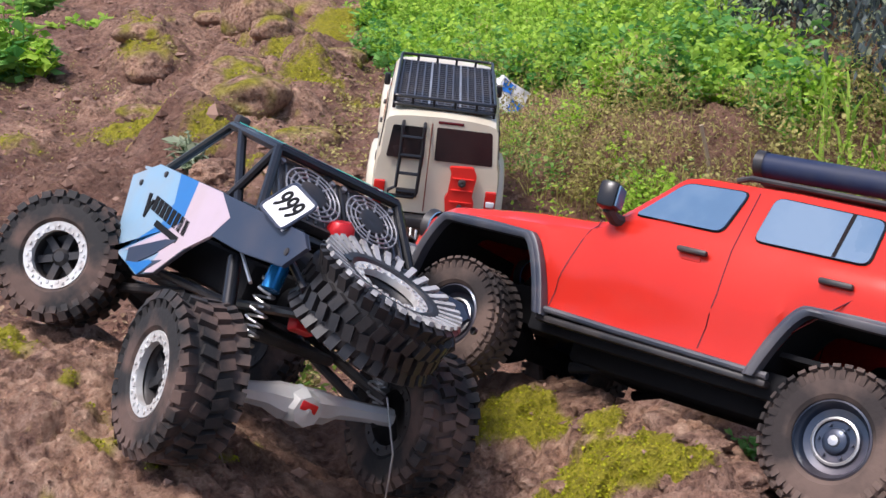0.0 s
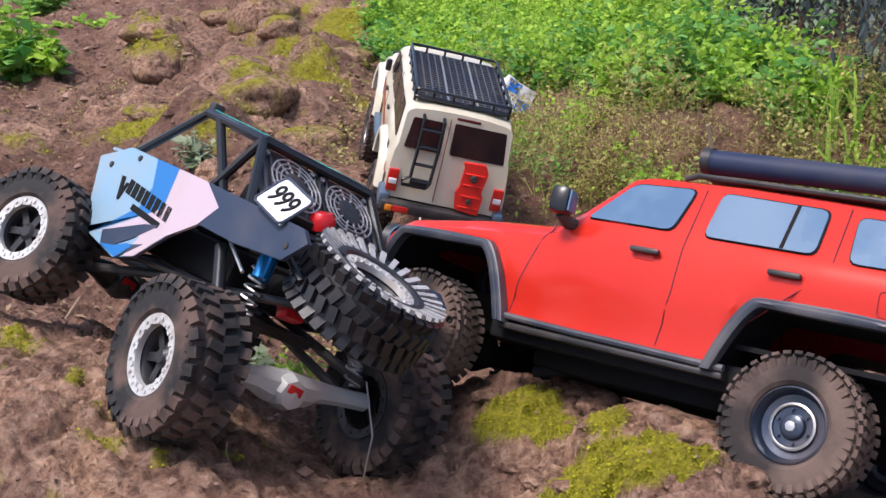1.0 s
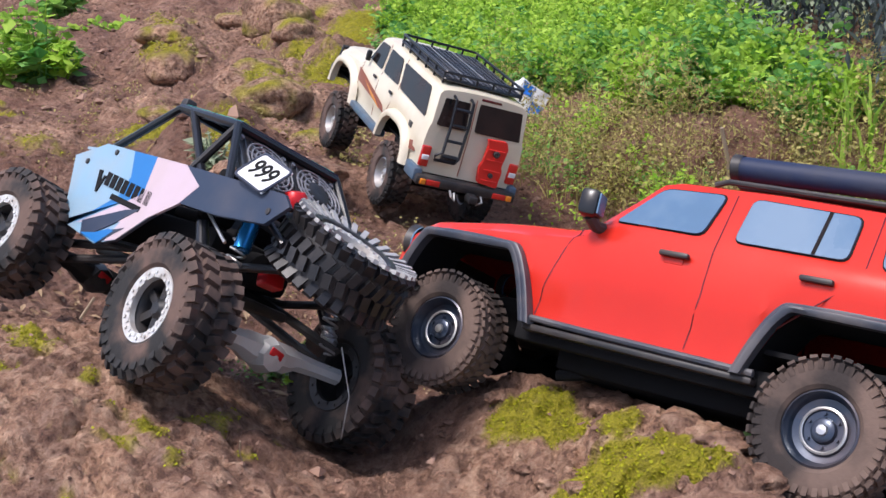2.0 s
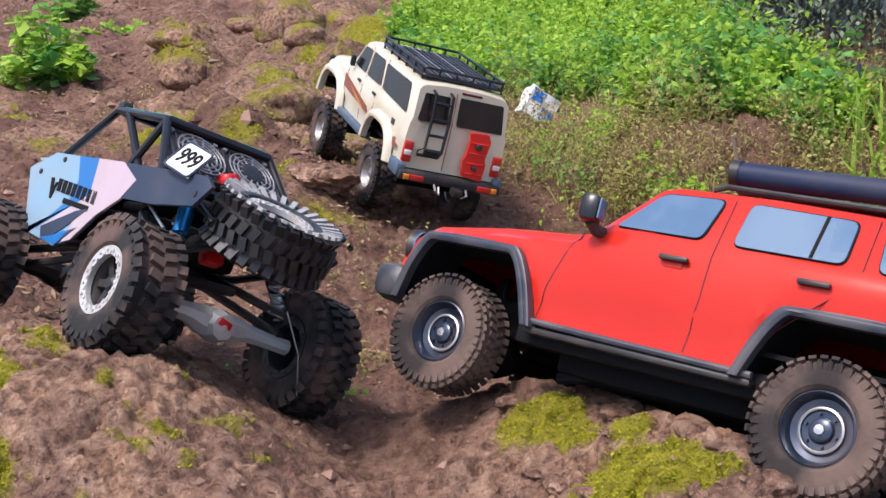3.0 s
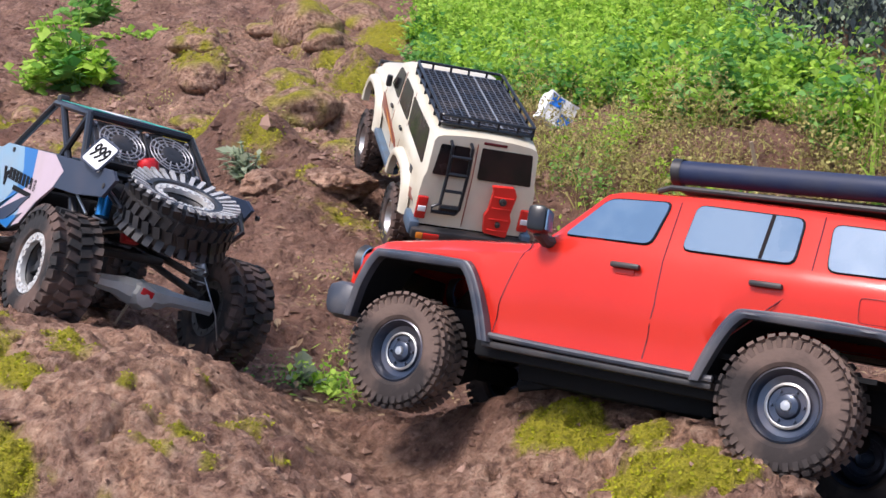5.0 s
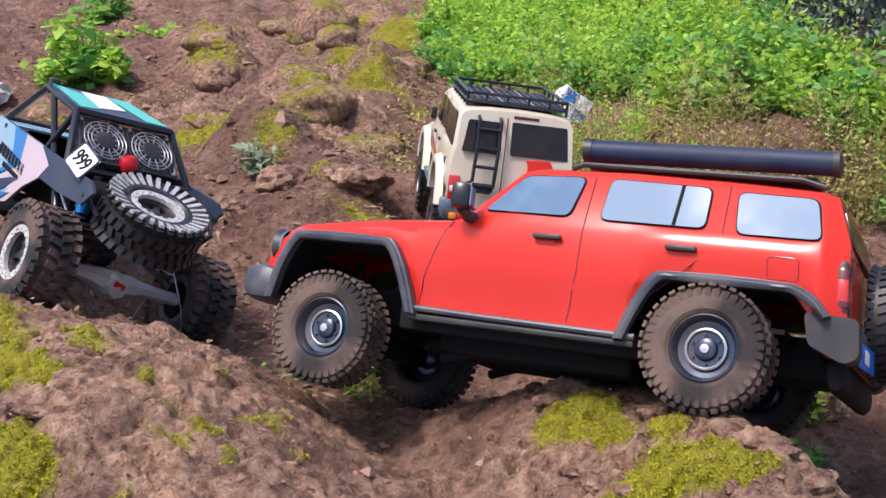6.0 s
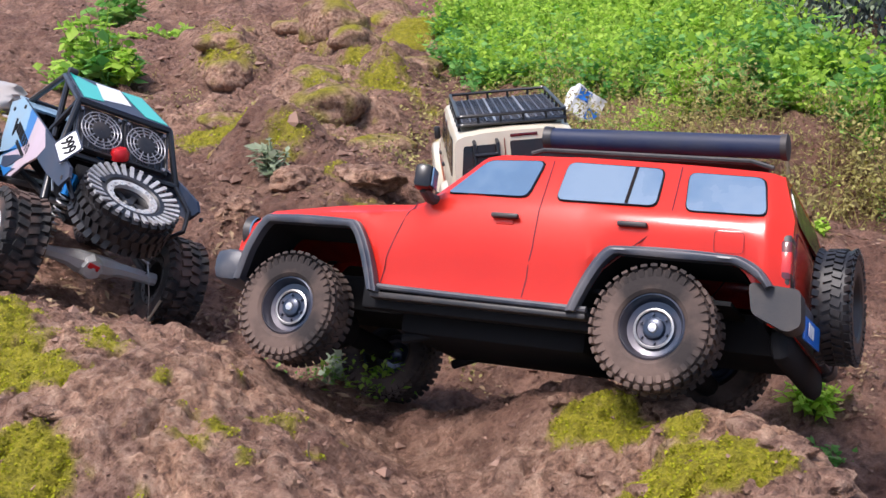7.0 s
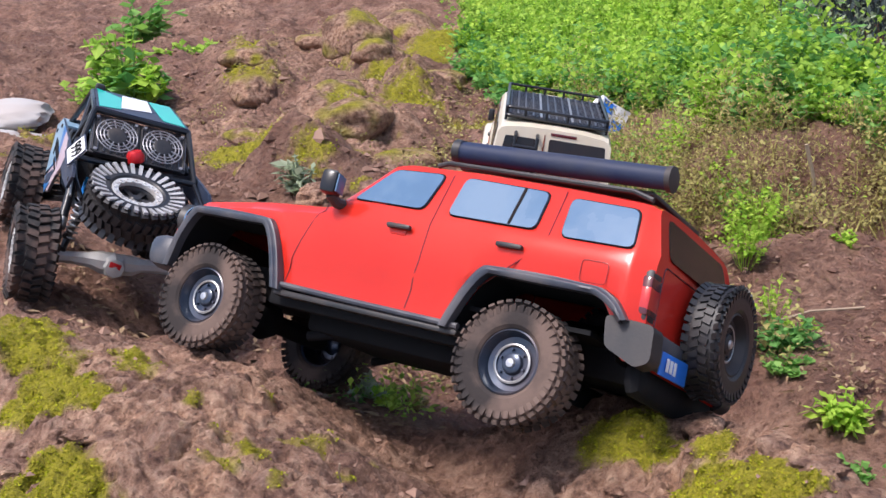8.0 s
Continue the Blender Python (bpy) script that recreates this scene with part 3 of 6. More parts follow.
def side_ring(x, bot, top, wl, yt, lean=0.0, belt=0.106):
    """Cross-section of a body at x, from the sill on one side over the roof to the other."""
    half = side_profile(bot, top, wl, yt, belt) + [(yt - 0.003, top - 0.003), (yt - 0.011, top), (yt * 0.5, top + 0.003), (0, top + 0.004)]
    ring = half + [(-y, z) for y, z in half[-2::-1]]
    return [(x + lean * max(0, z - belt), y, z) for y, z in ring]


RED_K, RED_X0 = 0.07, 0.1


def build_red():
    car = tagged(new("model_suv"), "glossy red scale-model off-road SUV with black trim, on muddy tyres", "model car")
    def rk(bm):
        for v in bm.verts:            # short rear overhang
            if v.co.x < -0.085:
                v.co.x = -0.085 + (v.co.x + 0.085) * 0.68
        return rake(bm, RED_K, RED_X0)
    top_k = [(-0.12, 0.150), (-0.10, 0.153), (-0.03, 0.156), (0.08, 0.159), (0.165, 0.158), (0.182, 0.154), (0.238, 0.104), (0.25, 0.1005), (0.33, 0.095), (0.41, 0.086), (0.435, 0.079), (0.447, 0.066)]
    wl_k = [(-0.118, 0.102), (-0.09, 0.110), (0.0, 0.112), (0.26, 0.112), (0.36, 0.111), (0.42, 0.105), (0.447, 0.092)]
    yt_k = [(-0.118, 0.090), (0.0, 0.094), (0.16, 0.094), (0.20, 0.096), (0.245, 0.102), (0.30, 0.103), (0.41, 0.096), (0.447, 0.082)]
    rings = []
    for x in np.concatenate([np.linspace(-0.118, -0.09, 8), np.arange(-0.085, 0.446, 0.0045), [0.447]]):
        bot = max(arch_flat(x, -0.012, 0.083, 0.062, 0.013), arch_flat(x, 0.352, 0.079, 0.068, 0.013))
        rings.append(side_ring(x, bot, curve(x, top_k), curve(x, wl_k), curve(x, yt_k), 0.42 * ease(-0.07, -0.118, x)))
    part("body_shell", rk(loft(rings)), M_RED, car, "glossy red body shell with dusty haze", 28)

    def side_y(x, z):
        return shell_y(z, 0.013, curve(x, top_k), curve(x, wl_k), curve(x, yt_k), 0.106)
    windows = (("front", [(0.212, 0.110), (0.176, 0.1465), (0.120, 0.1485), (0.130, 0.110)]), ("rear", [(0.101, 0.109), (0.096, 0.1485), (0.007, 0.146), (0.009, 0.1085)]), ("cargo", [(-0.018, 0.106), (-0.016, 0.144), (-0.080, 0.143), (-0.086, 0.1065)]))
    for s in (1, -1):
        for n, poly in windows:
            big = rounded([(x + (0.0014 if x > np.mean([p[0] for p in poly]) else -0.0014), z + (0.0014 if z > 0.128 else -0.0014)) for x, z in poly], 0.008)
            f = part("window_frame", rk(sheet(big, lambda u, v, d: (u, s * (side_y(u, v) + 0.0006 - d), v), 0.004)), M_SEAL, car, "black window seal")
            part("pane", rk(sheet(rounded(poly, 0.007), lambda u, v, d: (u, s * (side_y(u, v) + 0.0026 - d), v), 0.003)), M_GLASS, f, "glass with the sky's reflection painted in grey-blue")
            if n == "rear":
                part("divider", rk(sheet([(0.037, 0.109), (0.033, 0.147), (0.030, 0.147), (0.034, 0.109)], lambda u, v, d: (u, s * (side_y(u, v) + 0.0031 - d), v), 0.003)), M_SEAL, f)
        for hx in (0.146, 0.026):
            h = part("door_handle", rk(box((0.027, 0.006, 0.0048), (hx, s * 0.1155, 0.0885), 0.002)), M_BLACK, car, "black door handle")
            part("handle_recess", rk(box((0.017, 0.0015, 0.006), (hx + 0.001, s * 0.1122, 0.0842), 0.0006)), M_RED, h)
        for pts in ([(0.243, 0.1), (0.249, 0.085), (0.262, 0.045), (0.268, 0.016)], [(0.112, 0.15), (0.115, 0.105), (0.117, 0.06), (0.124, 0.016)], [(-0.008, 0.15), (-0.006, 0.105), (0.012, 0.08), (0.052, 0.045)]):
            part("door_seam", rk(tube([(x, s * side_y(x, z), z) for x, z in smooth_line(pts)], 0.0006, 6)), M_DARKTAIL, car)
        part("fuel_flap", rk(tube([(x, s * 0.1125, z) for x, z in rounded([(-0.045, 0.070), (-0.045, 0.089), (-0.070, 0.089), (-0.070, 0.070)], 0.004)], 0.0003, 5, True)), M_DARKTAIL, car)
        part("sill_trim", rk(tube([(0.275, s * 0.113, 0.012), (0.2, s * 0.114, 0.0105), (0.06, s * 0.114, 0.0095)], 0.0030, 8)), M_FLARE, car, "grey-black sill trim")
        part("sill_step", rk(box((0.215, 0.012, 0.006), (0.168, s * 0.108, 0.004), 0.002)), M_BLACK, car)
        for c, a, t in ((-0.012, 0.083, 0.062), (0.352, 0.079, 0.068)):
            rows = []
            for k in range(41):
                u = -1 + 2 * k / 40
                x = c + a * (math.copysign(abs(u) ** 0.6, u))
                z = arch_flat(x, c, a, t, 0.042 if c < 0.1 and x < c else 0.006)
                n = Vector((x - c, 0, (z - 0.01) * 1.1)).normalized()
                w0 = curve(x, wl_k)
                prof = [(-0.002, 0.0), (-0.0022, 0.010), (0.0012, 0.0122), (0.0034, 0.0118), (0.0048, 0.0092), (0.0068, 0.0085), (0.0078, 0.002), (0.0066, -0.003)]
                rows.append([(x + n.x * r, s * (w0 - 0.001 + d), z + n.z * r) for r, d in prof])
            part("fender_flare", rk(loft(rows, False)), M_FLARE, car, "grey-black moulded fender flare", 50)
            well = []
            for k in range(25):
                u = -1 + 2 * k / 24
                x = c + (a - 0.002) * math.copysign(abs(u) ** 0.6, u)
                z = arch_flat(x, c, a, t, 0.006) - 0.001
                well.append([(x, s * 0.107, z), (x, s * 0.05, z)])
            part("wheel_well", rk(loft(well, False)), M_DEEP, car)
        m = part("mirror", rk(box((0.018, 0.020, 0.024), (0.226, s * 0.128, 0.116), 0.005, (0, 0, s * 12))), M_SATIN, car, "glossy black door mirror")
        part("mirror_glass", rk(box((0.002, 0.016, 0.018), (0.2165, s * 0.1265, 0.116), 0.0008, (0, 0, s * 12))), M_GLASS, m, "mirror glass with reflected sky painted in blue")
        part("mirror_stem", rk(tube([(0.226, s * 0.126, 0.106), (0.224, s * 0.116, 0.100), (0.222, s * 0.108, 0.101)], 0.0055, 8)), M_BLACK, m)
        tl = part("tail_light", rk(box((0.016, 0.020, 0.046), (-0.1105, s * 0.0945, 0.070), 0.004)), M_BLACK, car, "black-framed smoked red tail light")
        part("lens", rk(box((0.015, 0.0225, 0.034), (-0.1115, s * 0.0945, 0.070), 0.003)), M_DARKTAIL, tl)
        part("light_bar", rk(box((0.0155, 0.0230, 0.022), (-0.1116, s * 0.0945, 0.068), 0.003)), M_TAIL, tl, "red light bar")
        hl = part("headlight", rk(lathe([(0.017, -0.006), (0.017, 0.002), (0.013, 0.006), (0.0001, 0.008)], 20, pose(0.438, s * 0.082, 0.060, 0, 0, -90))), M_GLASS, car, "round clear headlight")
        part("bezel", rk(lathe([(0.017, -0.004), (0.019, 0.003), (0.017, 0.004)], 20, pose(0.438, s * 0.082, 0.060, 0, 0, -90))), M_BLACK, hl)
        part("rear_corner", rk(sheet(rounded([(-0.076, 0.047), (-0.080, 0.020), (-0.118, 0.009), (-0.134, 0.016), (-0.132, 0.046)], 0.006), lambda u, v, d: (u, s * (0.113 - 0.25 * max(0, -0.10 - u) - d), v), 0.022)), M_BLACK, car, "black rear bumper corner")
        part("reflector", rk(box((0.003, 0.012, 0.008), (-0.1305, s * 0.088, 0.035), 0.001)), M_TAIL, car, "red reflector")
        part("roof_rail", rk(tube([(0.140, s * 0.084, 0.160), (0.128, s * 0.084, 0.1640), (-0.065, s * 0.084, 0.1615), (-0.085, s * 0.084, 0.156)], 0.0026, 8)), M_BLACK, car, "black roof rail")
    part("rear_valance", rk(box((0.026, 0.185, 0.034), (-0.106, 0, 0.004), 0.012, (0, 12, 0))), M_DEEP, car)
    part("rear_bumper", rk(box((0.024, 0.200, 0.030), (-0.119, 0, 0.030), 0.006)), M_FLARE, car, "grey-black rear bumper")
    part("front_bumper", rk(box((0.040, 0.212, 0.036), (0.449, 0, 0.021), 0.012)), M_FLARE, car, "grey-black front bumper")
    part("front_skid", rk(box((0.05, 0.13, 0.008), (0.425, 0, -0.004), 0.003, (0, -14, 0))), M_BLACK, car)
    part("grille", rk(box((0.006, 0.13, 0.024), (0.447, 0, 0.055), 0.002)), M_BLACK, car, "black grille")
    part("windscreen", rk(sheet(rounded([(-0.090, 0.0), (-0.082, 0.062), (0.082, 0.062), (0.090, 0.0)], 0.008), lambda u, v, d: (0.2335 - 0.765 * v - d, u, 0.1095 + 0.70 * v), 0.003)), M_GLASS, car, "windscreen with its sky reflection painted grey-blue")
    part("rear_window", rk(sheet(rounded([(-0.078, 0.108), (-0.072, 0.145), (0.072, 0.145), (0.078, 0.108)], 0.008), lambda u, v, d: (-0.1195 + 0.42 * (v - 0.106) + d, u, v), 0.004)), M_DARKGLASS, car, "dark rear window")
    part("tailgate_seam", rk(tube([(-0.1185, y, z) for y, z in rounded([(-0.085, 0.03), (-0.085, 0.100), (0.085, 0.100), (0.085, 0.03)], 0.006)], 0.0007, 5, True)), M_DARKTAIL, car)
    rack = part("roof_rack", rk(box((0.205, 0.12, 0.004), (0.03, 0, 0.169), 0.001)), M_BLACK, car, "low black roof rack")
    for k in range(9):
        part("rack_bar", rk(box((0.008, 0.110, 0.004), (0.125 - 0.0235 * k, -0.020, 0.173), 0.001)), M_BLACK, rack)
    aw = part("awning_tube", rk(tube([(0.130, 0.068, 0.1815), (-0.092, 0.068, 0.1815)], 0.0105, 16)), M_AWNING, car, "rolled black awning case")
    for x in (0.130, -0.092):
        part("end_cap", rk(lathe([(0.0115, -0.004), (0.012, 0.004), (0.006, 0.006), (0.0001, 0.006)], 16, pose(x, 0.068, 0.1815, 0, 0, 90 if x < 0 else -90))), M_BLACK, aw)
    # under the shell
    part("chassis", rk(box((0.50, 0.085, 0.036), (0.16, 0, 0.018), 0.004)), M_DEEP, car)
    part("cabin_floor", rk(box((0.34, 0.20, 0.004), (0.11, 0, 0.030))), M_DEEP, car)
    part("side_member", rk(box((0.24, 0.012, 0.022), (0.17, 0.095, 0.004), 0.003)), M_DEEP, car)
    shared("side_member", bpy.data.objects["side_member"], car, pose(0, -0.19, 0))
    part("gearbox_skid", rk(box((0.19, 0.13, 0.026), (0.17, 0, -0.008), 0.006)), M_DEEP, car)
    for n, x, z in (("rear_axle", 0.0, -0.018), ("front_axle", 0.36, 0.001)):
        ax = part(n, tube([(x, -0.085, z), (x, 0.085, z)], 0.011, 10), M_DEEP, car, "black axle tube")
        part("differential", lathe([(0.0001, -0.02), (0.016, -0.016), (0.022, 0), (0.016, 0.016), (0.0001, 0.02)], 16, pose(x, 0.02, z, 0, 0, 90)), M_DEEP, ax)
    for x, sx in ((0.055, -0.03), (0.31, 0.03)):
        for s in (1, -1):
            part("trailing_link", tube([(x - sx * 1.6, s * 0.06, -0.015), (0.18, s * 0.04, 0.005)], 0.005, 8), M_DEEP, car)
    pl = part("number_plate", rk(box((0.003, 0.050, 0.020), (-0.1335, 0.052, 0.022), 0.001, (0, 0, -8))), M_PLATE_BLUE, car, "small blue number plate")
    for k in range(5):
        part("plate_bar", rk(box((0.001, 0.0045, 0.011), (-0.1354, 0.068 - 0.0085 * k, 0.022), 0, (0, 0, -8))), M_WHITE, pl)
    proto = {"spec": dict(r=0.0526, w=0.040, rim_r=0.0292, style="dish", lugs=38, chunky=0.36, rim_mat=M_RIM_BLUE, tyre_mat=M_TYRE_DRY, label="blue-black steel dish wheel", tyre_label="dusty brown knobbly tyre")}
    wheels = [fit_wheel(car, proto, "dish") for _ in range(4)]
    spare = fit_wheel(car, {"spec": dict(proto["spec"], tyre_mat=M_TYRE_NEW, rim_mat=M_BLACK, label="black spare wheel", tyre_label="clean black knobbly tyre")}, "dish")
    spare.name = "spare_wheel"
    spare.matrix_basis = pose(-0.130, -0.012, 0.046, 0, 0, 90) @ Matrix.Diagonal((0.98, 0.82, 0.98, 1))
    return car, wheels


# ---- the cream station wagon model ----
CREAM_K, CREAM_X0 = 0.09, -0.11


def build_cream():
    car = tagged(new("model_wagon"), "cream scale-model station wagon with a black roof rack and rear ladder", "model car")
    rk = lambda bm: rake(bm, CREAM_K, CREAM_X0)
    top_k = [(-0.12, 0.146), (-0.10, 0.149), (0.10, 0.151), (0.185, 0.149), (0.198, 0.145), (0.245, 0.098), (0.26, 0.092), (0.34, 0.084), (0.39, 0.076), (0.405, 0.068)]
    wl_k = [(-0.120, 0.086), (-0.10, 0.089), (0.35, 0.089), (0.385, 0.086), (0.405, 0.078)]
    yt_k = [(-0.120, 0.078), (0.0, 0.080), (0.19, 0.079), (0.25, 0.080), (0.38, 0.076), (0.405, 0.070)]
    rings = []
    for x in np.concatenate([np.linspace(-0.120, -0.095, 6), np.arange(-0.09, 0.406, 0.005)]):
        bot = max(arch(x, 0.0, 0.066, 0.052, 0.012), arch(x, 0.310, 0.068, 0.056, 0.012))
        rings.append(side_ring(x, bot, curve(x, top_k), curve(x, wl_k), curve(x, yt_k), 0.16 * ease(-0.07, -0.120, x), 0.092))
    part("body_shell", rk(loft(rings)), M_CREAM, car, "cream painted body shell", 30)
    def side_y(x, z):
        return shell_y(z, 0.012, curve(x, top_k), curve(x, wl_k), curve(x, yt_k), 0.092)
    side_windows = ([(0.222, 0.097), (0.190, 0.137), (0.148, 0.139), (0.150, 0.096)], [(0.138, 0.096), (0.136, 0.139), (0.070, 0.139), (0.056, 0.097)], [(0.044, 0.096), (0.056, 0.138), (-0.075, 0.138), (-0.094, 0.092)])
    for s in (1, -1):
        for poly in side_windows:
            part("side_window", rk(sheet(rounded(poly, 0.006), lambda u, v, d: (u, s * (side_y(u, v) + 0.0014 - d), v), 0.003)), M_DARKGLASS, car, "dark side window")
        for pts in ([(0.236, 0.095), (0.242, 0.05), (0.240, 0.016)], [(0.143, 0.145), (0.144, 0.092), (0.140, 0.016)], [(0.050, 0.145), (0.049, 0.092), (0.072, 0.030)]):
            part("door_seam", rk(tube([(x, s * side_y(x, z), z) for x, z in smooth_line(pts)], 0.0006, 5)), M_BROWN, car)
        for hx in (0.160, 0.066):
            part("door_handle", rk(box((0.014, 0.004, 0.005), (hx, s * 0.0915, 0.080), 0.0015)), M_BLACK, car, "black door handle")
        part("side_vent", rk(box((0.016, 0.002, 0.010), (-0.055, s * 0.0902, 0.066), 0.0008)), M_BLACK, car)
        part("stripe_decal", rk(sheet([(0.245, 0.072), (0.243, 0.050), (0.078, 0.040), (0.090, 0.050)], lambda u, v, d: (u, s * (0.0912 - d), v), 0.001)), M_BROWN, car, "brown and orange side stripe")
        part("stripe_flash", rk(sheet([(0.20, 0.060), (0.14, 0.050), (0.10, 0.040), (0.15, 0.046)], lambda u, v, d: (u, s * (0.0917 - d), v), 0.001)), M_ORANGE, car, "orange flash in the stripe")
        part("rear_decal", rk(sheet([(-0.070, 0.045), (-0.098, 0.052), (-0.098, 0.035), (-0.075, 0.032)], lambda u, v, d: (u, s * (0.0905 - 0.15 * max(0, -0.09 - u) - d), v), 0.001)), M_BROWN, car, "brown rear decal")
        part("sill_step", rk(box((0.175, 0.018, 0.012), (0.155, s * 0.088, 0.006), 0.003)), M_SILL, car, "slate-blue side step")
        for c, a, t in ((0.0, 0.066, 0.052), (0.310, 0.068, 0.056)):
            rows = []
            for k in range(33):
                u = -1 + 2 * k / 32
                x = c + a * math.copysign(abs(u) ** 0.6, u)
                z = arch(x, c, a, t, 0.004)
                n = Vector((x - c, 0, (z - 0.005))).normalized()
                rows.append([(x + n.x * r, s * (0.088 + d), z + n.z * r) for r, d in ((-0.001, 0), (-0.001, 0.011), (0.004, 0.013), (0.011, 0.010), (0.014, 0.001))])
            part("fender_flare", rk(loft(rows, False)), M_CREAM, car, "cream fender flare", 50)
        tl = part("tail_light", rk(box((0.007, 0.016, 0.034), (-0.1205, s * 0.0790, 0.038), 0.002)), M_TAIL, car, "red and amber tail light cluster")
        part("amber_lens", rk(box((0.003, 0.012, 0.008), (-0.1245, s * 0.0790, 0.037), 0.001)), M_LAMP, tl)
        part("bumper_lamp", rk(box((0.004, 0.024, 0.009), (-0.1385, s * 0.060, 0.002), 0.001)), M_TAIL, car, "small red bumper lamp")
        part("bumper_amber", rk(box((0.004, 0.010, 0.009), (-0.1388, s * 0.078, 0.002), 0.001)), M_AMBER, car)
        part("mirror", rk(box((0.008, 0.010, 0.020), (0.214, s * 0.0925, 0.102), 0.003)), M_BLACK, car, "black door mirror")
        part("headlight", rk(lathe([(0.014, -0.005), (0.013, 0.003), (0.0001, 0.006)], 16, pose(0.404, s * 0.058, 0.050, 0, 0, -90))), M_LAMP, car, "round clear headlight")
        part("rear_corner", rk(box((0.045, 0.016, 0.022), (-0.108, s * 0.086, 0.008), 0.004)), M_SILL, car, "slate-blue bumper corner")
    part("rear_bumper", rk(box((0.020, 0.180, 0.016), (-0.129, 0, 0.003), 0.004)), M_BLACK, car, "black rear bumper")
    part("front_bumper", rk(box((0.024, 0.175, 0.024), (0.414, 0, 0.018), 0.005)), M_BLACK, car, "black front bumper")
    part("bull_bar", rk(tube([(0.427, -0.075, 0.02), (0.430, -0.07, 0.062), (0.430, 0.07, 0.062), (0.427, 0.075, 0.02)], 0.004, 8)), M_BLACK, car, "black front hoop")
    part("grille", rk(box((0.005, 0.085, 0.030), (0.405, 0, 0.050), 0.002)), M_BLACK, car, "black grille")
    part("windscreen", rk(sheet(rounded([(-0.072, 0.0), (-0.066, 0.055), (0.066, 0.055), (0.072, 0.0)], 0.006), lambda u, v, d: (0.2405 - 0.72 * v - d, u, 0.1055 + 0.69 * v), 0.003)), M_DARKGLASS, car, "dark windscreen")
    rear = lambda u, v, d: (-0.1205 + 0.16 * max(0, v - 0.092) + d, u, v)
    part("rear_window", rk(sheet(rounded([(0.006, 0.091), (0.007, 0.1365), (-0.071, 0.1365), (-0.076, 0.091)], 0.003), rear, 0.004)), M_DARKGLASS, car, "dark reddish rear window")
    part("rear_window", rk(sheet(rounded([(0.022, 0.090), (0.024, 0.134), (0.068, 0.134), (0.074, 0.090)], 0.003), rear, 0.004)), M_DARKGLASS, car, "dark narrow rear window")
    part("tailgate_seam", rk(tube([rear(0.014, v, -0.0003) for v in (0.016, 0.09, 0.141)], 0.0008, 5)), M_BROWN, car)
    part("brake_light", rk(box((0.003, 0.036, 0.004), (-0.112, -0.012, 0.1435), 0.001)), M_DARKTAIL, car, "dark red high brake light")
    lad = part("ladder", rk(tube([(-0.112, 0.054, 0.139), (-0.125, 0.054, 0.137), (-0.131, 0.054, 0.10), (-0.133, 0.056, 0.052), (-0.132, 0.066, 0.046), (-0.131, 0.066, 0.038), (-0.131, 0.030, 0.038), (-0.133, 0.026, 0.046), (-0.131, 0.024, 0.10), (-0.125, 0.024, 0.137), (-0.112, 0.024, 0.139)], 0.0026, 8)), M_SATIN, car, "black tubular rear ladder")
    for z in (0.046, 0.072, 0.098, 0.124):
        part("rung", rk(tube([(-0.132 + 0.05 * max(0, z - 0.11), 0.055, z), (-0.132 + 0.05 * max(0, z - 0.11), 0.025, z)], 0.0024, 8)), M_SATIN, lad)
    part("ladder_bag", rk(box((0.006, 0.030, 0.012), (-0.128, 0.040, 0.043), 0.002)), M_BLACK, car, "small black plate")
    bd = part("recovery_board", rk(sheet(rounded([(-0.020, 0.088), (-0.024, 0.080), (-0.022, 0.050), (-0.018, 0.042), (-0.022, 0.016), (-0.058, 0.012), (-0.060, 0.040), (-0.056, 0.048), (-0.060, 0.078), (-0.054, 0.090)], 0.003), lambda u, v, d: (-0.128 + d - 0.004, u + 0.004, v), 0.007)), M_BOARD, car, "bright red recovery board")
    for z, r in ((0.068, 0.0055), (0.032, 0.004)):
        part("boss", rk(lathe([(r, -0.002), (r, 0.003), (r * 0.5, 0.004), (0.0001, 0.003)], 12, pose(-0.134, -0.036, z, 0, 0, 90))), M_BLACK, bd)
    for k in range(4):
        part("rib", rk(box((0.003, 0.030, 0.002), (-0.1325, -0.037, 0.022 + 0.017 * k), 0.0006)), M_BOARD, bd)
    part("hitch", rk(box((0.022, 0.016, 0.012), (-0.145, -0.01, -0.008), 0.002)), M_BLACK, car)
    for s in (1, -1):
        part("shackle", rk(tube([(-0.140, s * 0.028, -0.004), (-0.150, s * 0.028, -0.010), (-0.148, s * 0.020, -0.016), (-0.140, s * 0.020, -0.006)], 0.002, 6)), M_STEEL, car)
    # roof rack
    rack = part("roof_rack", rk(box((0.222, 0.140, 0.0016), (0.018, 0, 0.158))), M_BLACK, car, "black tubular roof rack with mesh floor")
    for z, r in ((0.158, 0.0024), (0.1695, 0.0024)):
        part("rail", rk(tube([(x, y, z) for x, y in rounded([(-0.094, 0.071), (0.130, 0.071), (0.130, -0.071), (-0.094, -0.071)], 0.006)], r, 6, True)), M_SATIN, rack)
    for k in range(6):
        for s in (1, -1):
            part("post", rk(tube([(-0.088 + 0.042 * k, s * 0.071, 0.150), (-0.088 + 0.042 * k, s * 0.071, 0.1705)], 0.0022, 6)), M_SATIN, rack)
    for y in (-0.045, -0.015, 0.015, 0.045):
        for x in (-0.094, 0.130):
            part("post", rk(tube([(x, y, 0.158), (x, y, 0.1705)], 0.002, 6)), M_SATIN, rack)
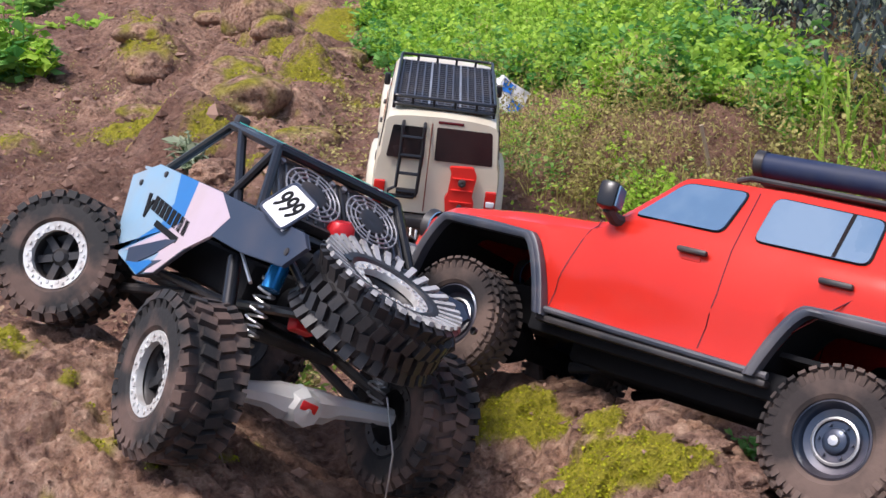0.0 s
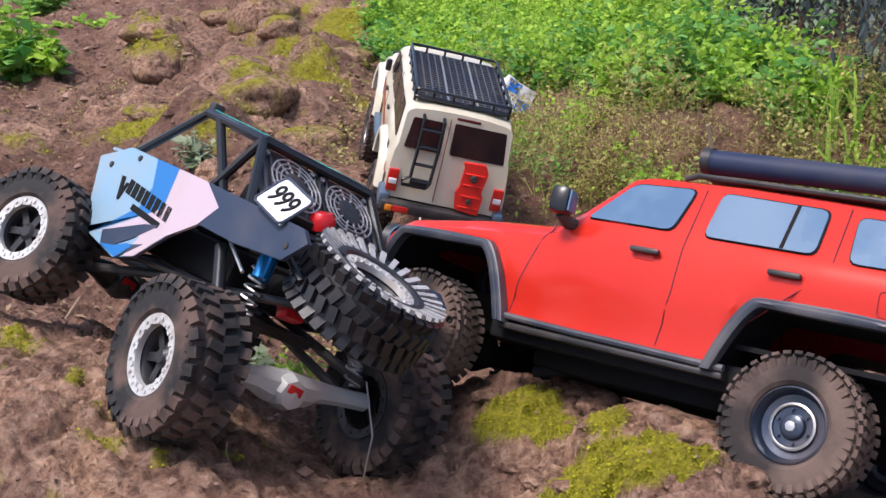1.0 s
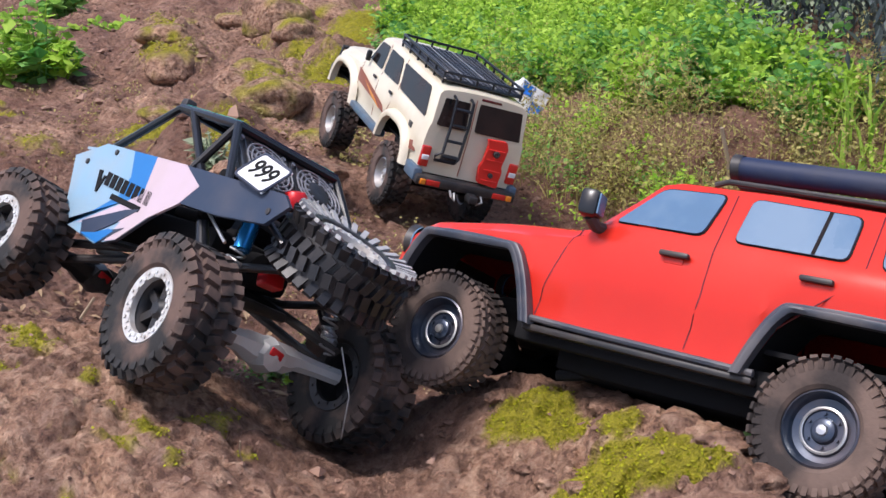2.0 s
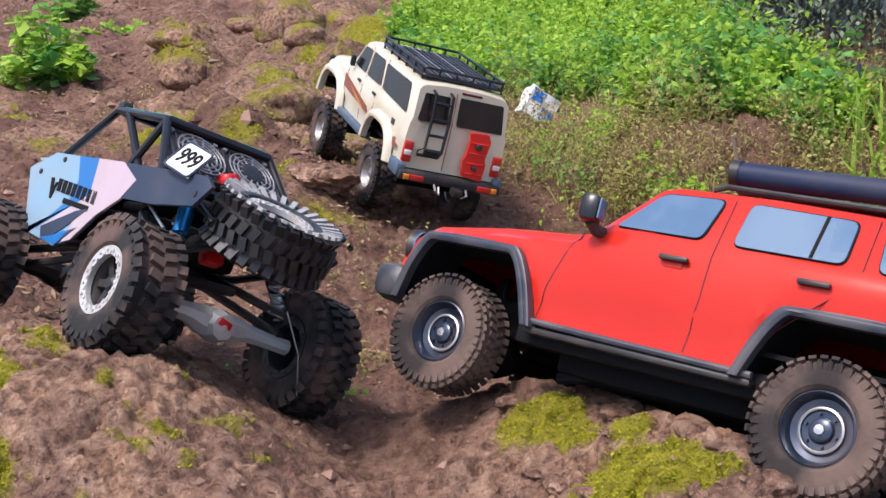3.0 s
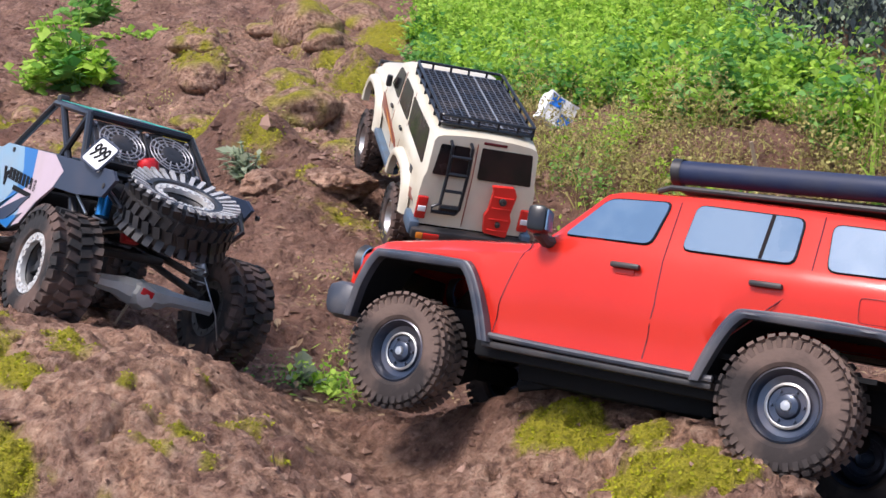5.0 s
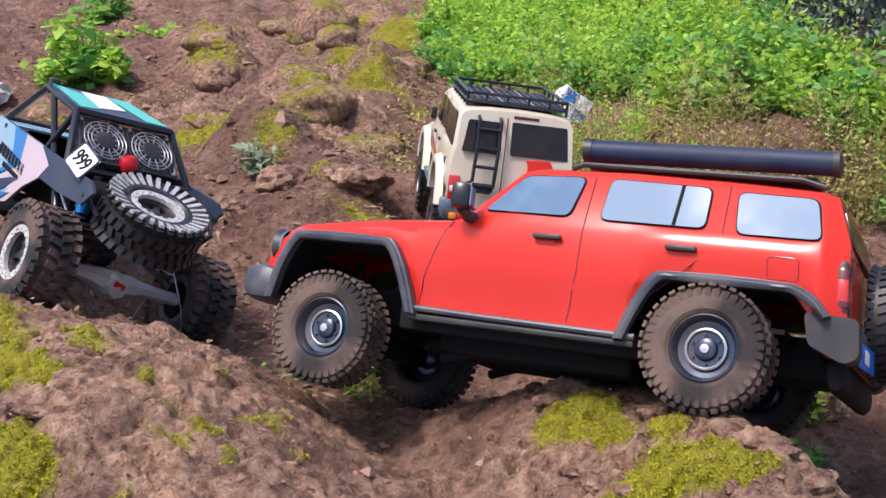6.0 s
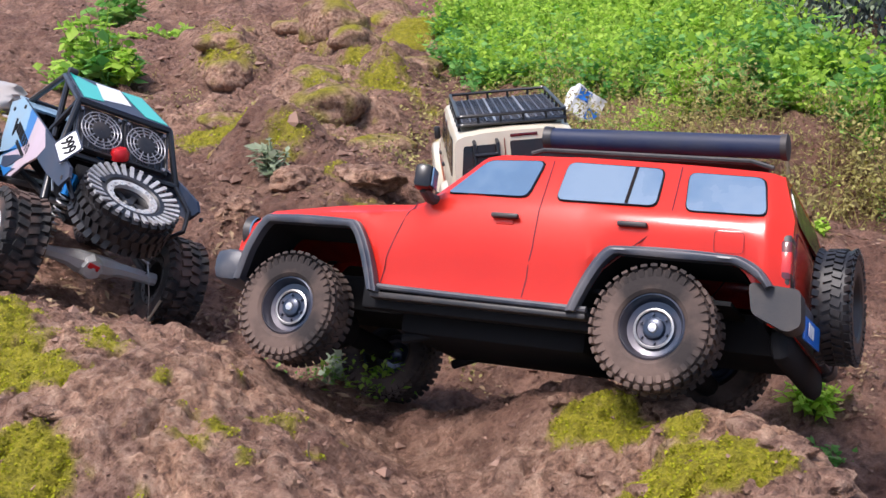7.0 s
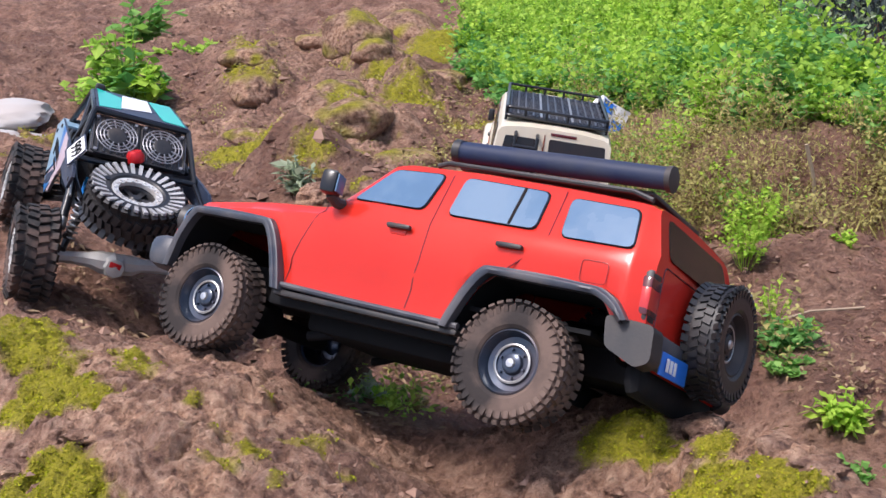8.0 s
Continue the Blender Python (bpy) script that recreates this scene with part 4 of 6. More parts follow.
    for k in range(21):
        part("mesh_bar", rk(box((0.0022, 0.138, 0.0014), (-0.086 + 0.0105 * k, 0, 0.1598))), M_FLARE, rack)
    for k in range(13):
        y = -0.066 + 0.011 * k
        part("mesh_bar", rk(box((0.218, 0.0022 if k not in (4, 8) else 0.003, 0.0014), (0.018, y, 0.1610))), M_STEEL if k in (4, 8) else M_FLARE, rack)
    part("chassis", rk(box((0.46, 0.07, 0.030), (0.15, 0, 0.006), 0.003)), M_DEEP, car)
    part("cabin_floor", rk(box((0.50, 0.150, 0.004), (0.15, 0, 0.020))), M_DEEP, car)
    for n, x, z in (("rear_axle", 0.0, -0.030), ("front_axle", 0.313, -0.006)):
        part(n, tube([(x, -0.07, z), (x, 0.07, z)], 0.010, 10), M_DEEP, car, "black axle tube")
    proto = {"spec": dict(r=0.055, w=0.040, rim_r=0.027, style="dish", lugs=26, chunky=0.85, rim_mat=M_STEEL, tyre_mat=M_TYRE, label="grey alloy wheel", tyre_label="dark muddy tyre")}
    return car, [fit_wheel(car, proto, "dish") for _ in range(4)]


# ---- the rock buggy model ----
def flank(u, v, s, out=0.0):
    """A point of the flared body side, u along it and v up."""
    return (0.965 * u - 0.020, s * (0.084 - 0.06 * (v - 0.09) + 0.032 * (0.39 - u) + out), v - 0.010)


def build_buggy():
    car = tagged(new("model_rock_buggy"), "scale-model rock buggy with black cage and blue and pink panels", "model car")
    for s in (1, -1):
        def plate(n, poly, mat, out=0.0, label="", thick=0.003):
            return part(n, sheet(poly, lambda u, v, d: (*flank(u, v, s, out - d),), thick), mat, car if n != "livery" else panel, label, 20)
        end = 0.0 if s > 0 else 0.036      # the far panel stops shorter
        panel = plate("side_panel", [(0.392, 0.122), (0.345, 0.048), (0.255, 0.036), (0.215, 0.046), (0.175, 0.075), (0.135, 0.098), (0.06, 0.095), (end - 0.020, 0.098), (end - 0.045, 0.118), (end - 0.030, 0.128), (0.06, 0.132), (0.15, 0.136), (0.27, 0.140), (0.33, 0.142)], M_NAVY, 0, "navy body side panel with pale blue and pink graphics")
        plate("livery", [(0.391, 0.122), (0.3445, 0.0485), (0.255, 0.0365), (0.215, 0.0465), (0.175, 0.0755), (0.150, 0.136), (0.27, 0.1397), (0.33, 0.1417)], M_ICE, 0.0004, "pale blue area")
        plate("livery", [(0.264, 0.1395), (0.212, 0.138), (0.205, 0.098), (0.235, 0.086), (0.345, 0.0495), (0.33, 0.0465), (0.290, 0.068), (0.252, 0.090), (0.246, 0.112)], M_BLUE, 0.0008, "bright blue flash")
        plate("livery", [(0.212, 0.138), (0.150, 0.136), (0.110, 0.118), (0.132, 0.097), (0.175, 0.076), (0.215, 0.0465), (0.235, 0.042), (0.222, 0.065), (0.310, 0.052), (0.235, 0.084), (0.205, 0.098)], M_PINK, 0.0012, "pale pink area")
        plate("livery", [(0.300, 0.0555), (0.222, 0.078), (0.195, 0.082), (0.235, 0.060), (0.262, 0.048), (0.225, 0.056), (0.208, 0.060), (0.245, 0.0385), (0.29, 0.0415)], M_NAVY, 0.0018, "black slash")
        plate("livery", [(0.292, 0.043), (0.262, 0.047), (0.235, 0.055), (0.225, 0.054), (0.248, 0.0375)], M_BLUE, 0.0022, "blue wedge")
        plate("livery", [(0.150, 0.1358), (0.06, 0.132), (end - 0.030, 0.128), (end - 0.045, 0.118), (end - 0.020, 0.0985), (0.06, 0.0955), (0.130, 0.098), (0.110, 0.118)], M_NAVY, 0.0010, "navy rear panel")
        # maker's mark as plain shapes
        plate("livery", [(0.318, 0.112), (0.310, 0.112), (0.304, 0.098), (0.302, 0.107), (0.297, 0.107), (0.302, 0.088), (0.306, 0.088)], M_DEEP, 0.0016, "black badge shape")
        for k in range(8):
            x0 = 0.296 - 0.0140 * k
            z0 = 0.112 - 0.0014 * k
            plate("livery", [(x0, z0), (x0 - 0.0108, z0 - 0.001), (x0 - 0.0116, z0 - 0.0155), (x0 - 0.0008, z0 - 0.0145)], M_DEEP, 0.0012, "black lettering bar")
        plate("livery", [(0.266, 0.0905), (0.196, 0.0845), (0.197, 0.0785), (0.267, 0.0845)], M_DEEP, 0.0016, "small black lettering bar")
        for u, v in ((0.352, 0.064), (0.355, 0.118), (-0.018, 0.110), (0.30, 0.134)):
            part("bolt", lathe([(0.0035, -0.001), (0.003, 0.0022), (0.0001, 0.0026)], 8, Matrix.Translation(flank(u, v, s)) @ Matrix.Diagonal((1, s, 1, 1))), M_BLACK, car)
        # cage, one side
        for n, pts in (("cage_tube", [(0.318, s * 0.068, 0.128), (0.228, s * 0.060, 0.191), (0.106, s * 0.067, 0.180), (0.055, s * 0.084, 0.116)]), ("cage_tube", [(0.106, s * 0.067, 0.180), (0.130, s * 0.082, 0.122)]),
                       ("cage_tube", [(0.200, s * 0.062, 0.188), (0.108, s * 0.080, 0.120)]), ("cage_tube", [(0.366, s * 0.06, 0.110), (0.345, s * 0.06, 0.055), (0.26, s * 0.065, 0.035), (0.10, s * 0.06, 0.040), (-0.02, s * 0.05, 0.060), (-0.045, s * 0.05, 0.115)])):
            part(n, tube([Vector(p) for p in pts], 0.0044, 8), M_SATIN, car, "satin black cage tube")
        fr = FAN_PLANE @ Matrix.Translation((s * 0.0335, 0, 0.0015))
        part("fan_frame", tube([fr @ Vector((a, b, 0)) for a, b in rounded([(-0.031, -0.033), (0.031, -0.033), (0.031, 0.033), (-0.031, 0.033)], 0.008)], 0.0020, 6, True), M_BLACK, car, "black fan frame")
        for a, b in ((-0.027, 0.029), (0.027, 0.029), (-0.027, -0.029), (0.027, -0.029)):
            part("frame_screw", lathe([(0.0030, -0.001), (0.0026, 0.003), (0.0001, 0.0034)], 8, fr @ pose(a, b, 0, 90)), M_GUARD, car)
        res = part("shock_reservoir", tube([(0.085, s * 0.074, 0.078), (0.034, s * 0.082, 0.022)], 0.0062, 12), M_SATIN, car, "black shock reservoir")
        part("reservoir_cap", tube([(0.042, s * 0.0807, 0.0308), (0.032, s * 0.0823, 0.0198)], 0.0070, 12), M_STEEL, res, "bare alloy end cap")
        part("strut", tube([(0.098, s * 0.078, 0.100), (0.030, s * 0.080, 0.066)], 0.0016, 6), M_STEEL, car, "thin steel strut")
        # shock absorbers, coil and body
        for x0, x1 in ((0.035, 0.018), (0.315, 0.345)):
            sh = part("shock_body", tube([(x0, s * 0.058, 0.094), (x0 * 0.6 + x1 * 0.4, s * 0.062, 0.066)], 0.0085, 12), M_SHOCK, car, "blue anodised shock absorber")
            coil = [(x0 + (x1 - x0) * f + 0.008 * math.cos(f * 50), s * (0.060 + 0.010 * f) + 0.008 * math.sin(f * 50), 0.075 - 0.066 * f) for f in np.linspace(0, 1, 60)]
            part("coil_spring", tube(coil, 0.0013, 5), M_STEEL, sh, "grey coil spring")
        for z0, z1, y0 in ((0.030, -0.006, 0.045), (0.046, 0.014, 0.030)):
            part("link_arm", tube([(0.012, s * 0.075, z1), (0.155, s * y0, z0)], 0.0048, 8), M_BLACK, car, "black suspension link")
            part("link_arm", tube([(0.350, s * 0.075, z1), (0.205, s * y0, z0)], 0.0048, 8), M_BLACK, car, "black suspension link")
        # cooling fan with guard
        f = part("cooling_fan", lathe([(0.0001, -0.004), (0.0135, -0.004), (0.0145, 0.006), (0.012, 0.0075), (0.0001, 0.006)], 24, pose(0.068, s * 0.033, 0.148, 0, 0, 0) @ pose(0, 0, 0, 90) @ pose(0, 0, 0, 0, 0, 0)), M_BLACK, car, "round fan behind a grey wire guard")
        fm = FAN_PLANE @ Matrix.Translation((s * 0.0325, 0, 0))
        f.data.transform((fm @ pose(0, 0, 0, 90)) @ (pose(0.068, s * 0.033, 0.148, 0, 0, 0) @ pose(0, 0, 0, 90)).inverted())
        for r in (0.0185, 0.0235, 0.0285):
            part("guard_ring", tube([fm @ Vector((r * math.cos(a), r * math.sin(a), 0.006)) for a in np.linspace(0, math.tau, 33)[:-1]], 0.0009, 5, True), M_GUARD, f)
        for k in range(12):
            a = k * math.tau / 12 + 0.2
            part("guard_spoke", tube([fm @ Vector((0.012 * math.cos(a), 0.012 * math.sin(a), 0.006)), fm @ Vector((0.0285 * math.cos(a), 0.0285 * math.sin(a), 0.005))], 0.0011, 5), M_GUARD, f)
    for pts in ([(0.228, -0.060, 0.191), (0.228, 0.060, 0.191)], [(0.106, -0.067, 0.180), (0.106, 0.067, 0.180)], [(0.318, -0.068, 0.128), (0.318, 0.068, 0.128)], [(0.055, -0.084, 0.116), (0.055, 0.084, 0.116)], [(0.16, -0.064, 0.186), (0.16, 0.064, 0.186)]):
        part("cage_tube", tube(pts, 0.0044, 8), M_SATIN, car, "satin black cage tube")
    roof = part("roof_panel", sheet([(0.232, -0.058), (0.232, 0.058), (0.104, 0.066), (0.104, -0.066)], lambda u, v, d: (u, v, 0.1965 + 0.088 * (u - 0.232) - d), 0.003), M_NAVY, car, "navy roof panel with teal and white graphics", 20)
    for poly, mat in (([(0.229, 0.055), (0.108, 0.062), (0.120, 0.030), (0.200, 0.020)], M_TEAL), ([(0.220, 0.018), (0.128, 0.030), (0.150, -0.018), (0.225, -0.020)], M_WHITE), ([(0.225, -0.022), (0.112, -0.030), (0.108, -0.062), (0.229, -0.055)], M_TEAL)):
        part("livery", sheet(poly, lambda u, v, d: (u, v, 0.1975 + 0.088 * (u - 0.232) - d), 0.0006), mat, roof, "teal or white roof graphic", 20)
    # radiator box that holds the fans, and the deck under it
    rb = part("radiator_box", box((0.136, 0.070, 0.008), (0, 0, -0.003), 0.002), M_BLACK, car, "black radiator box")
    rb.data.transform(FAN_PLANE)
    for s in (1, -1):
        for k in range(7):
            o = part("fin", box((0.0015, 0.060, 0.004), (s * (0.012 + 0.009 * k), 0, 0.001)), M_FLARE, rb)
            o.data.transform(FAN_PLANE)
    part("interior", box((0.22, 0.105, 0.040), (0.20, 0, 0.062), 0.008), M_DEEP, car)
    for s in (1, -1):
        st = part("seat", box((0.045, 0.040, 0.012), (0.165, s * 0.026, 0.088), 0.004), M_DEEP, car, "small black bucket seat")
        part("seat_back", box((0.014, 0.040, 0.055), (0.138, s * 0.026, 0.115), 0.005, (0, -14, 0)), M_DEEP, st)
    part("dashboard", box((0.02, 0.11, 0.022), (0.265, 0, 0.115), 0.005), M_DEEP, car)
    part("hood_panel", sheet([(0.352, -0.076), (0.352, 0.076), (0.245, 0.080), (0.245, -0.080)], lambda u, v, d: (u, v, 0.128 + 0.10 * (0.33 - u) * (1 if u > 0.33 else 0.2) - d), 0.003), M_ICE, car, "pale blue hood panel", 20)
    part("nose", box((0.030, 0.125, 0.050), (0.352, 0, 0.088), 0.008), M_BLACK, car, "black nose guard")
    part("belly_skid", box((0.25, 0.085, 0.010), (0.185, 0, 0.026), 0.004), M_BLACK, car)
    part("motor", lathe([(0.0001, -0.04), (0.018, -0.04), (0.018, 0.03), (0.008, 0.036), (0.0001, 0.036)], 16, pose(0.10, 0, 0.058, 0, 0, 90)), M_DEEP, car, "black motor can")
    part("red_fuel_cap", lathe([(0.0001, -0.006), (0.012, -0.006), (0.013, 0.004), (0.009, 0.010), (0.0001, 0.010)], 10, pose(0.060, 0.004, 0.133, 70)), M_REDPART, car, "red filler cap")
    part("red_bracket", box((0.016, 0.022, 0.014), (0.012, 0.030, 0.050), 0.003, (0, 20, 0)), M_REDPART, car, "red bracket")
    part("rear_deck", box((0.085, 0.115, 0.010), (0.010, 0, 0.094), 0.003, (0, -12, 0)), M_DEEP, car)
    # race number boards
    nb = part("number_board", box((0.052, 0.034, 0.002), (0, 0, 0), 0.0008), M_WHITE, car, "white board with the race number 999")
    nb.data.transform(BOARD_PLANE)
    rim = part("board_border", tube([BOARD_PLANE @ Vector((u, v, 0.001)) for u, v in rounded([(-0.026, -0.017), (0.026, -0.017), (0.026, 0.017), (-0.026, 0.017)], 0.006)], 0.0014, 6, True), M_NAVY, nb, "dark blue border")
    font = bpy.data.curves.new("race_number", "FONT")
    font.body, font.size, font.align_x, font.align_y, font.extrude = "999", 0.026, "CENTER", "CENTER", 0.0004
    font.offset = 0.0002
    tmp = bpy.data.objects.new("race_number", font)
    me = bpy.data.meshes.new_from_object(tmp)
    me.transform(BOARD_PLANE @ Matrix.Translation((0, 0, 0.0016)))
    me.materials.append(M_DEEP)
    num = tagged(new("race_number", me), "black digits 999")
    num.parent = nb
    # axles
    axles = []
    for n in ("rear_axle", "front_axle"):
        beam = [(-0.090, 0.0085, 0), (-0.060, 0.0085, 0), (-0.034, 0.010, 0), (-0.022, 0.0145, -0.002), (0.022, 0.0155, -0.002), (0.036, 0.011, 0), (0.060, 0.0085, 0), (0.090, 0.0085, 0)]
        bm = loft([[(r * math.cos(a), y, z + r * math.sin(a)) for a in [math.tau * (k + 0.5) / 8 for k in range(8)]] for y, r, z in beam])
        ax = part(n, bm, M_ALLOY if n == "rear_axle" else M_BLACK, car, "bare alloy axle housing" if n == "rear_axle" else "black axle housing")
        part("differential", lathe([(0.0001, -0.020), (0.013, -0.018), (0.017, -0.008), (0.018, 0.004), (0.014, 0.016), (0.0001, 0.022)], 8, pose(-0.002, 0.004, -0.004, 0, 0, -90)), M_ALLOY if n == "rear_axle" else M_BLACK, ax)
        part("cover_mark", box((0.002, 0.016, 0.008), (-0.0205, 0.004, 0.000), 0.001, (12, 0, 0)), M_REDPART, ax, "red painted mark")
        axles.append(ax)
    spec = dict(r=0.0655, w=0.056, rim_r=0.034, style="spoke", lugs=28, chunky=1.05, rim_mat=M_BLACK, tyre_mat=M_TYRE, label="black spoked wheel with pale beadlock ring", tyre_label="deep-lugged muddy crawler tyre")
    proto = {"spec": spec}
    wheels = [fit_wheel(car, proto, "spoke") for _ in range(4)]
    sp = {"spec": dict(spec, r=0.064, tyre_mat=M_TYRE_NEW, rim_mat=M_BLACK, w=0.054, label="white spare wheel", tyre_label="clean black crawler tyre with pale-edged lugs", lugs=30)}
    spare = fit_wheel(car, sp, "spoke")
    spare.name = "spare_wheel"
    spare.matrix_basis = pose(-0.048, 0.010, 0.084) @ pose(0, 0, 0, 0, -19, 0) @ pose(0, 0, 0, 90)
    # thin pale blocks laid over the lugs on the spare's outer face
    bm = bmesh.new()
    for k in range(30):
        m = Matrix.Rotation(k * math.tau / 30, 4, "Y") @ Matrix.Translation((0, 0.0275, 0.0525)) @ pose(0, 0, 0, -14)
        bmesh.ops.create_cube(bm, size=1, matrix=m @ Matrix.Diagonal((0.0052, 0.0035, 0.0195, 1)))
    tagged(part("lug_face_ring", bm, M_LUG, spare, "pale lug faces", 0), kind="stuff")
    part("spare_mount", tube([(0.04, 0, 0.07), (-0.02, 0, 0.082)], 0.010, 10), M_BLACK, car)
    for s in (1, -1):
        part("cage_tube", tube([(0.055, s * 0.084, 0.116), (-0.015, s * 0.086, 0.100), (-0.045, s * 0.076, 0.080), (-0.040, s * 0.060, 0.062)], 0.0032, 8), M_SATIN, car, "satin black cage tube")
    part("antenna_wire", tube([(-0.01, -0.06, 0.02), (-0.035, -0.07, -0.02), (-0.03, -0.085, -0.06)], 0.0008, 5), M_STEEL, car, "loose thin wire")
    part("light_pod", box((0.012, 0.014, 0.014), (0.236, 0.050, 0.197), 0.003), M_BLACK, car, "small black roof light")
    return car, wheels, axles


FAN_PLANE = pose(0.083, 0.0, 0.150) @ pose(0, 0, 0, 0, -42, 0) @ pose(0, 0, 0, 0, 0, 90)
BOARD_PLANE = pose(0.000, 0.091, 0.133) @ pose(0, 0, 0, 0, -14, 0) @ pose(0, 0, 0, -58) @ pose(0, 0, 0, 0, 0, 180)
RED, RED_WHEELS = build_red()
CREAM, CREAM_WHEELS = build_cream()
BUGGY, BUGGY_WHEELS, BUGGY_AXLES = build_buggy()
BUGGY.scale = (0.94, 0.94, 0.94)

# ---- plants, stones and litter ----
RNG = np.random.default_rng(7)


def leaf_mesh(name, base, axis, side, size, width, mat, droop=0.25):
    """Many folded leaves as one mesh: arrays of base points, directions, sideways vectors, lengths and widths."""
    n = len(base)
    size, width = np.broadcast_to(size, n)[:, None], np.broadcast_to(width, n)[:, None]
    up = np.cross(side, axis)
    mid = base + axis * size * 0.5
    tip = base + axis * size + np.array([0, 0, -1.0]) * size * droop
    left, right = mid + side * width + up * width * 0.35, mid - side * width + up * width * 0.35
    verts = np.stack([base, left, tip, right], 1).reshape(-1, 3)
    k = np.arange(n)[:, None] * 4
    faces = np.concatenate([k + [0, 2, 1], k + [0, 3, 2]], 1).reshape(-1, 3)
    me = bpy.data.meshes.new(name)
    me.from_pydata(verts.tolist(), [], faces.tolist())
    me.materials.append(mat)
    return me


def directions(n, lift, spread):
    """Unit vectors round the vertical that rise by lift +- spread (degrees), and vectors square to them."""
    a = RNG.uniform(0, math.tau, n)
    e = np.radians(RNG.normal(lift, spread, n))
    d = np.stack([np.cos(a) * np.cos(e), np.sin(a) * np.cos(e), np.sin(e)], 1)
    s = np.stack([-np.sin(a), np.cos(a), np.zeros(n)], 1)
    s += RNG.normal(0, 0.25, (n, 3))
    s -= d * (s * d).sum(1)[:, None]
    return d, s / np.linalg.norm(s, axis=1)[:, None]


def weeds(name, x, y, height, leaves, size, mat, label, category, lift=35, spread=28, clump=0.03, slim=0.28, kind="stuff"):
    """Leafy stems at every x, y: leaves scattered up each stem."""
    n = len(x)
    z = ground_heights(x, y) - 0.003
    h = height * RNG.uniform(0.5, 1.25, n)
    i = np.repeat(np.arange(n), leaves)
    f = RNG.uniform(0.08, 1.0, len(i))
    lean = RNG.normal(0, 0.22, (n, 2))
    base = np.stack([x[i] + lean[i, 0] * f * h[i], y[i] + lean[i, 1] * f * h[i], z[i] + f * h[i]], 1) + RNG.normal(0, clump, (len(i), 3)) * [1, 1, 0.25]
    base[:, 2] = np.maximum(base[:, 2], z[i] + 0.002)
    d, s = directions(len(i), lift, spread)
    ln = size * RNG.uniform(0.5, 1.4, len(i))
    me = leaf_mesh(name, base, d, s, ln, ln * slim, mat)
    ob = new(name, me)
    return tagged(ob, label, category, kind=kind)


def stand_blades(name, x, y, height, mat, label, category, width=0.004, kind="stuff", bend=0.5):
    """Narrow grass blades in two bent pieces each."""
    n = len(x)
    z = ground_heights(x, y) - 0.003
    d, s = directions(n, 68, 14)
    h = height * RNG.uniform(0.5, 1.3, n)[:, None]
    b = np.stack([x, y, z], 1)
    m = b + d * h * 0.55
    d2 = d * [1 + bend, 1 + bend, 1 - bend * 0.6]
    t = m + d2 * h * 0.5
    w = width * RNG.uniform(0.6, 1.3, n)[:, None]
    v = np.stack([b - s * w, b + s * w, m - s * w * 0.8, m + s * w * 0.8, t], 1).reshape(-1, 3)
    k = np.arange(n)[:, None] * 5
    faces = (k + [0, 1, 3]).tolist() + (k + [0, 3, 2]).tolist() + (k + [2, 3, 4]).tolist()
    me = bpy.data.meshes.new(name)
    me.from_pydata(v.tolist(), [], faces)
    me.materials.append(mat)
    return tagged(new(name, me), label, category, kind=kind)


def scatter(n, x0, x1, y0, y1, keep):
    x, y = RNG.uniform(x0, x1, n), RNG.uniform(y0, y1, n)
    k = keep(x, y)
    return x[k], y[k]


def edge_of_grass(x):
    return np.clip(2.85 - 2.0 * (x - 0.25), 2.28, 6.0) + 0.12 * np.sin(x * 9) + 0.07 * np.sin(x * 23 + 1)


def in_view(x, y, margin=0.12):
    a = np.arctan2(x, y)
    return (a > radians(-24.5) - margin * 0.3) & (a < radians(20.5) + margin * 0.3)


def meadow(x, y):
    """The meadow ends at a dark wood on its far side."""
    return (np.hypot(x, y) < np.interp(np.degrees(np.arctan2(x, y)), [-30, 2, 7.4, 12.8, 20, 30], [9, 9, 4.6, 3.1, 2.25, 2.2]) + 0.08 * np.sin(x * 11)) & (x > -0.05 * y + 0.05 * np.sin(y * 4.1) + 0.03 * np.sin(y * 11))


def patchy(x, y):
    """How tall the weeds stand: clumps and hollows."""
    return np.array([max(0.55, 1.05 + 1.1 * noise.noise(Vector((a * 4.5, b * 3.2, 3))) + 0.9 * noise.noise(Vector((a * 13, b * 10, 8)))) for a, b in zip(x, y)])


def bare(x, y):
    """Bare earth between the meadow and the brush."""
    return np.exp(-(((x - 0.29) / 0.10) ** 2 + ((y - 2.80) / 0.13) ** 2) ** 2) + np.exp(-(((x - 0.50) / 0.06) ** 2 + ((y - 2.36) / 0.07) ** 2) ** 2) + np.exp(-(((x - 0.150) / 0.09) ** 2 + ((y - 2.86) / 0.16) ** 2) ** 2) > 0.4


def clumps(name, n, box_, keep, stems, spread, height, leaves, size, mat, label, category, lift=45, slim=0.34):
    """Separate leafy plants, each a tuft of stems round its own root, tall and small ones mixed."""
    cx, cy = scatter(n, *box_, keep)
    tall = RNG.lognormal(0, 0.33, len(cx)) * np.clip(patchy(cx, cy), 0.7, 1.6)
    i = np.repeat(np.arange(len(cx)), stems)
    r = spread * tall[i]
    x, y = cx[i] + RNG.normal(0, 1, len(i)) * r, cy[i] + RNG.normal(0, 1, len(i)) * r
    return weeds(name, x, y, height * tall[i], leaves, size, mat, label, category, lift, 28, 0.008, slim)


